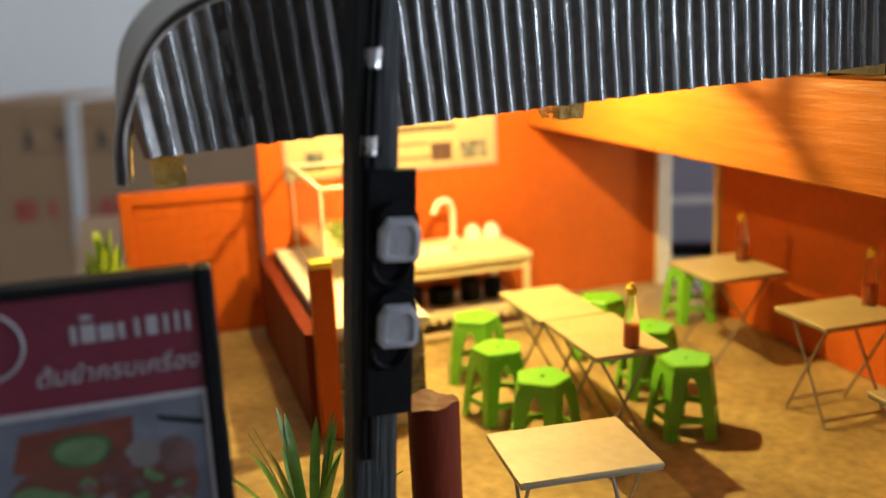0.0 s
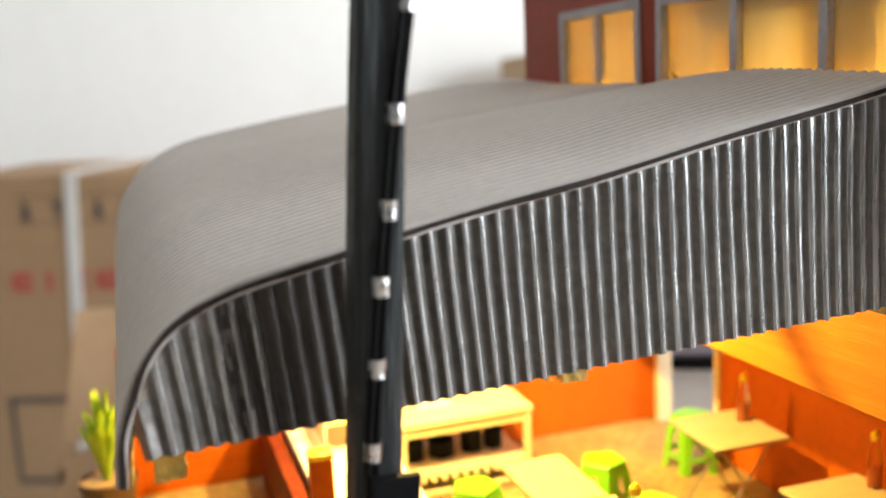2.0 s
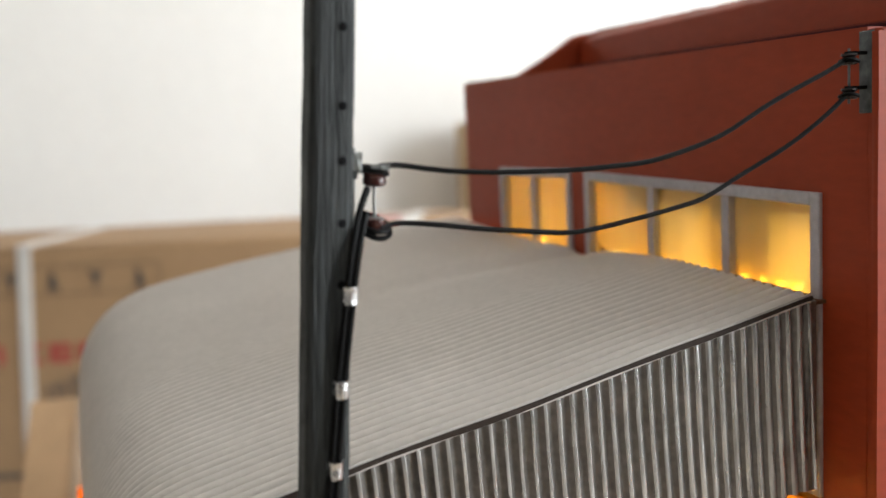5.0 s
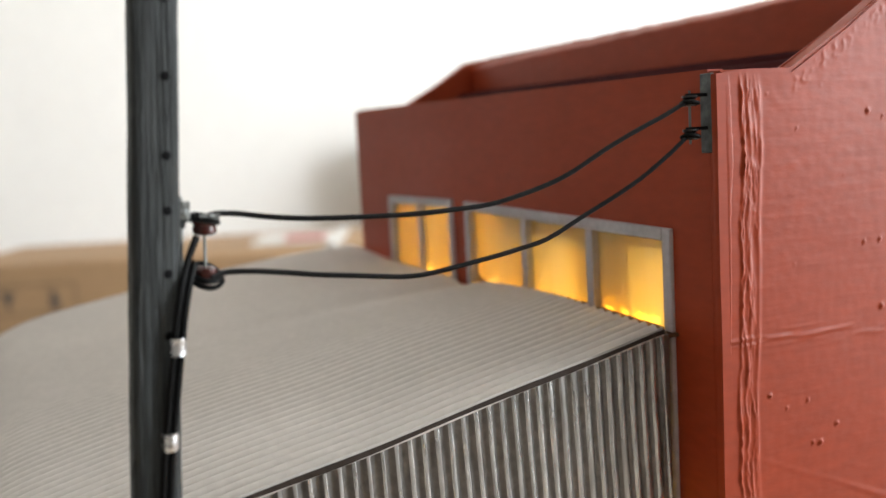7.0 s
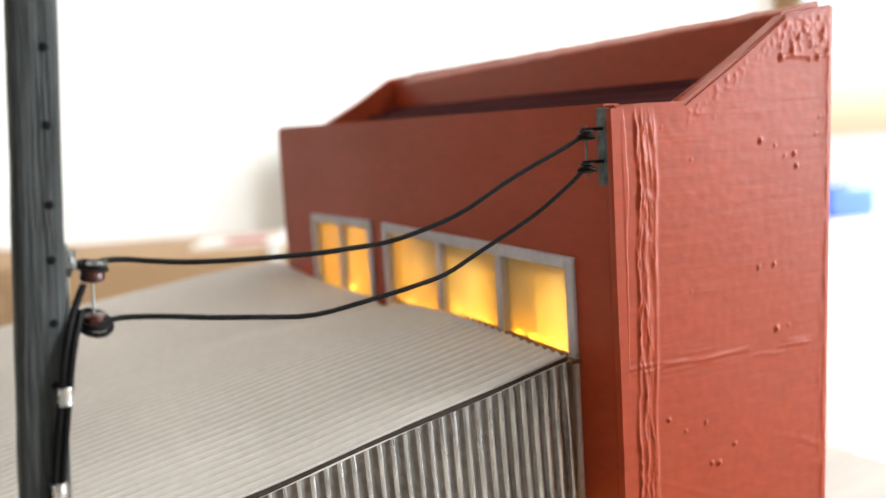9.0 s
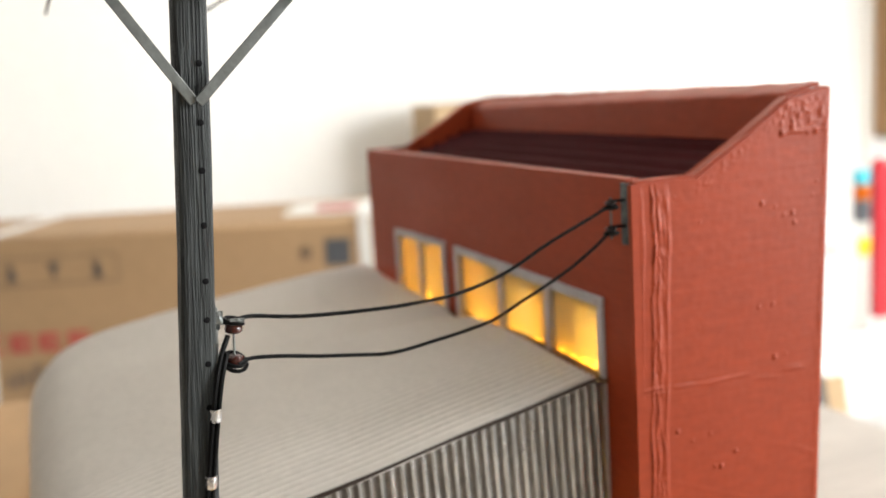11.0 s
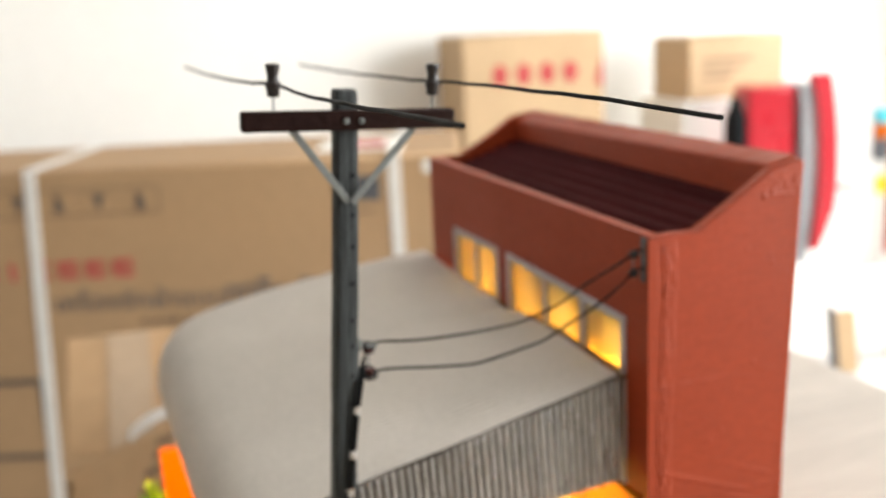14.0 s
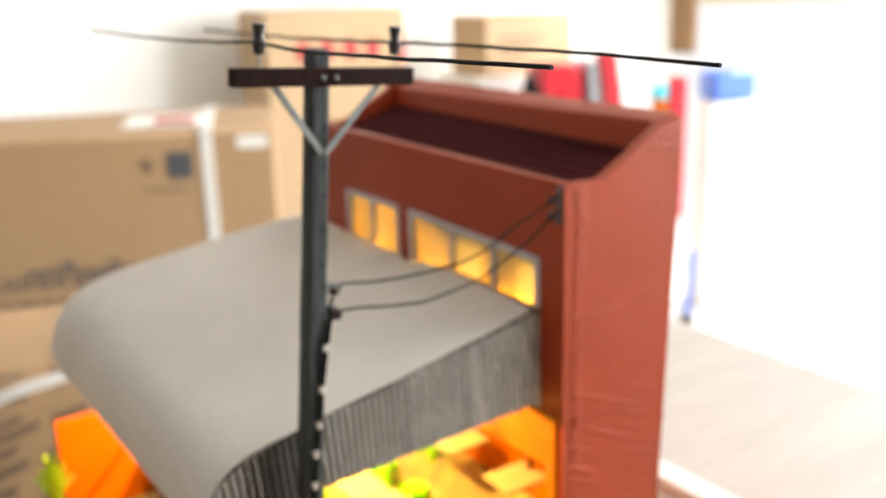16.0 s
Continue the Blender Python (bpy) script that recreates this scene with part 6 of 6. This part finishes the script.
def sign_board():
    t = thing("menu_sign", "black framed crimson sign with a food photo", "sign", -0.2500, 0.0060, -0.0030, 0)
    w, z0, z1, f = 0.0378, 0.043, 0.1410, 0.0040
    bm = nb()
    box(bm, -w, 0.0, z0, -w + f, 0.0085, z1, 0.0008)
    box(bm, w - f, 0.0, z0, w, 0.0085, z1, 0.0008)
    box(bm, -w + f, 0.0, z1 - 0.0026, w - f, 0.0085, z1, 0.0008)
    box(bm, -w + f, 0.0, z0, w - f, 0.0085, z0 + f, 0.0008)
    part("frame", bm, "black", t, "black frame")
    part("back_panel", box(nb(), -w + f, 0.0030, z0 + f, w - f, 0.0060, z1 - 0.0026), "black", t)
    face = part("printed_face", box(nb(), -w + f, 0.0012, 0.1135, w - f, 0.0030, z1 - 0.0026), "sign_red", t, "crimson printed panel")
    photo = part("photo", box(nb(), -w + f, 0.0012, z0 + f, w - f, 0.0030, 0.1120), "photo_blue", t, "printed photo of a noodle bowl")
    part("photo_border", box(nb(), -w + f, 0.0010, 0.1120, w - f, 0.0030, 0.1135), "ink_white", t, "white border")
    part("photo_border", box(nb(), w - f - 0.0009, 0.0008, z0 + f, w - f, 0.0012, 0.1120), "ink_white", t, "white border")

    def blot(pts, m_, d):
        part("printed_shape", prism(nb(), pts, 'y', 0.0012 - d, 0.0012), m_, photo)

    def disc(cx, cz, rx, rz, m_, d, n=28, wob=0.06, ph=0.0):
        blot([(cx + rx * math.cos(a) * (1 + wob * math.sin(3 * a + ph)), cz + rz * math.sin(a) * (1 + wob * math.cos(2 * a + ph))) for a in (2 * math.pi * i / n for i in range(n))], m_, d)
    blot([(-0.006, 0.1085), (0.0175, 0.1095), (0.0165, 0.0990), (0.004, 0.0960), (-0.0085, 0.1000)], "photo_orange", 0.00006)
    disc(0.010, 0.090, 0.020, 0.0135, "photo_broth", 0.00010)
    disc(0.0060, 0.1030, 0.0064, 0.0042, "photo_rind", 0.00016)
    disc(0.0060, 0.1028, 0.0055, 0.0034, "photo_lime", 0.00020)
    disc(0.0190, 0.1000, 0.0040, 0.0036, "photo_ball", 0.00020)
    disc(0.0260, 0.0985, 0.0040, 0.0046, "photo_meat", 0.00024, ph=1.0)
    disc(0.0130, 0.0985, 0.0030, 0.0024, "photo_broth", 0.00026, ph=2.0)
    disc(-0.0040, 0.0920, 0.0060, 0.0040, "photo_lime", 0.00028, ph=1.5, wob=0.2)
    blot([(0.0225, 0.1085), (0.0325, 0.1060), (0.0325, 0.1048), (0.0230, 0.1075)], "black", 0.00028)
    rnd = random.Random(21)
    for i in range(46):
        x, z = rnd.uniform(0.001, 0.026), rnd.uniform(0.080, 0.0955)
        disc(x, z, rnd.uniform(0.0009, 0.0022), rnd.uniform(0.0007, 0.0015), rnd.choice(("photo_meat", "photo_ball", "photo_meat", "photo_broth", "photo_lime")), 0.0003 + 0.000004 * i, 9, 0.25, i)
    # shop name as plain bars
    for x, bw, h in ((0.0070, 0.0012, 0.0040), (0.0091, 0.0030, 0.0040), (0.0129, 0.0030, 0.0036), (0.0168, 0.0012, 0.0036), (0.0202, 0.0010, 0.0042), (0.0226, 0.0024, 0.0042), (0.0263, 0.0010, 0.0042), (0.0287, 0.0009, 0.0046), (0.0309, 0.0010, 0.0042)):
        part("name_bar", box(nb(), x, 0.0009, 0.1275, x + bw, 0.0012, 0.1275 + h), "ink_white", face, "white bar")
    part("name_bar", box(nb(), 0.0093, 0.0009, 0.1325, 0.0117, 0.0012, 0.1335), "ink_white", face, "white bar")
    ring = [(-0.0100 + 0.0075 * math.cos(a), 0.0011, 0.1290 + 0.0075 * math.sin(a)) for a in (2 * math.pi * i / 40 for i in range(41))]
    part("emblem", tube(nb(), ring, 0.0004, 6), "ink_white", face, "white ring emblem")
    lettering("ต้มยำครบเครื่อง", 0.0053, "ink_white", face, Matrix.Translation((0.0158, 0.0012, 0.1188)) @ Matrix.Rotation(math.pi / 2, 4, 'X'), label="white printed slanting letters", slant=0.22)
    for x in (-w + 0.004, w - 0.008):
        part("leg", box(nb(), x, 0.002, 0.003, x + 0.004, 0.006, z0, 0.0004), "black", t)


sign_board()

# ---------------------------------------------------------------- bricks of the low wall
def bricks():
    rnd = random.Random(11)
    meshes = []
    for w in (0.0162, 0.0078):
        bm = nb()
        box(bm, 0.0, -0.0009, 0.0, w, 0.0, 0.0070, 0.0004)
        meshes.append(mesh_of("brick", bm, "orange", None))
    for r in range(11):
        z = 0.0030 + r * 0.0076
        x = -0.2352 if r % 2 else -0.2352 + 0.0
        first = r % 2 == 1
        while x < -0.1665:
            half = first or x + 0.0158 > -0.1588
            first = False
            ob = new("brick", meshes[1 if half else 0])
            ob.parent = LOW
            ob.matrix_local = Matrix.Translation(Vector((x, 0.4037 + rnd.uniform(-0.0002, 0.0002), z)) * PLAN["unit"])
            x += (0.0078 if half else 0.0162) + 0.0006


bricks()
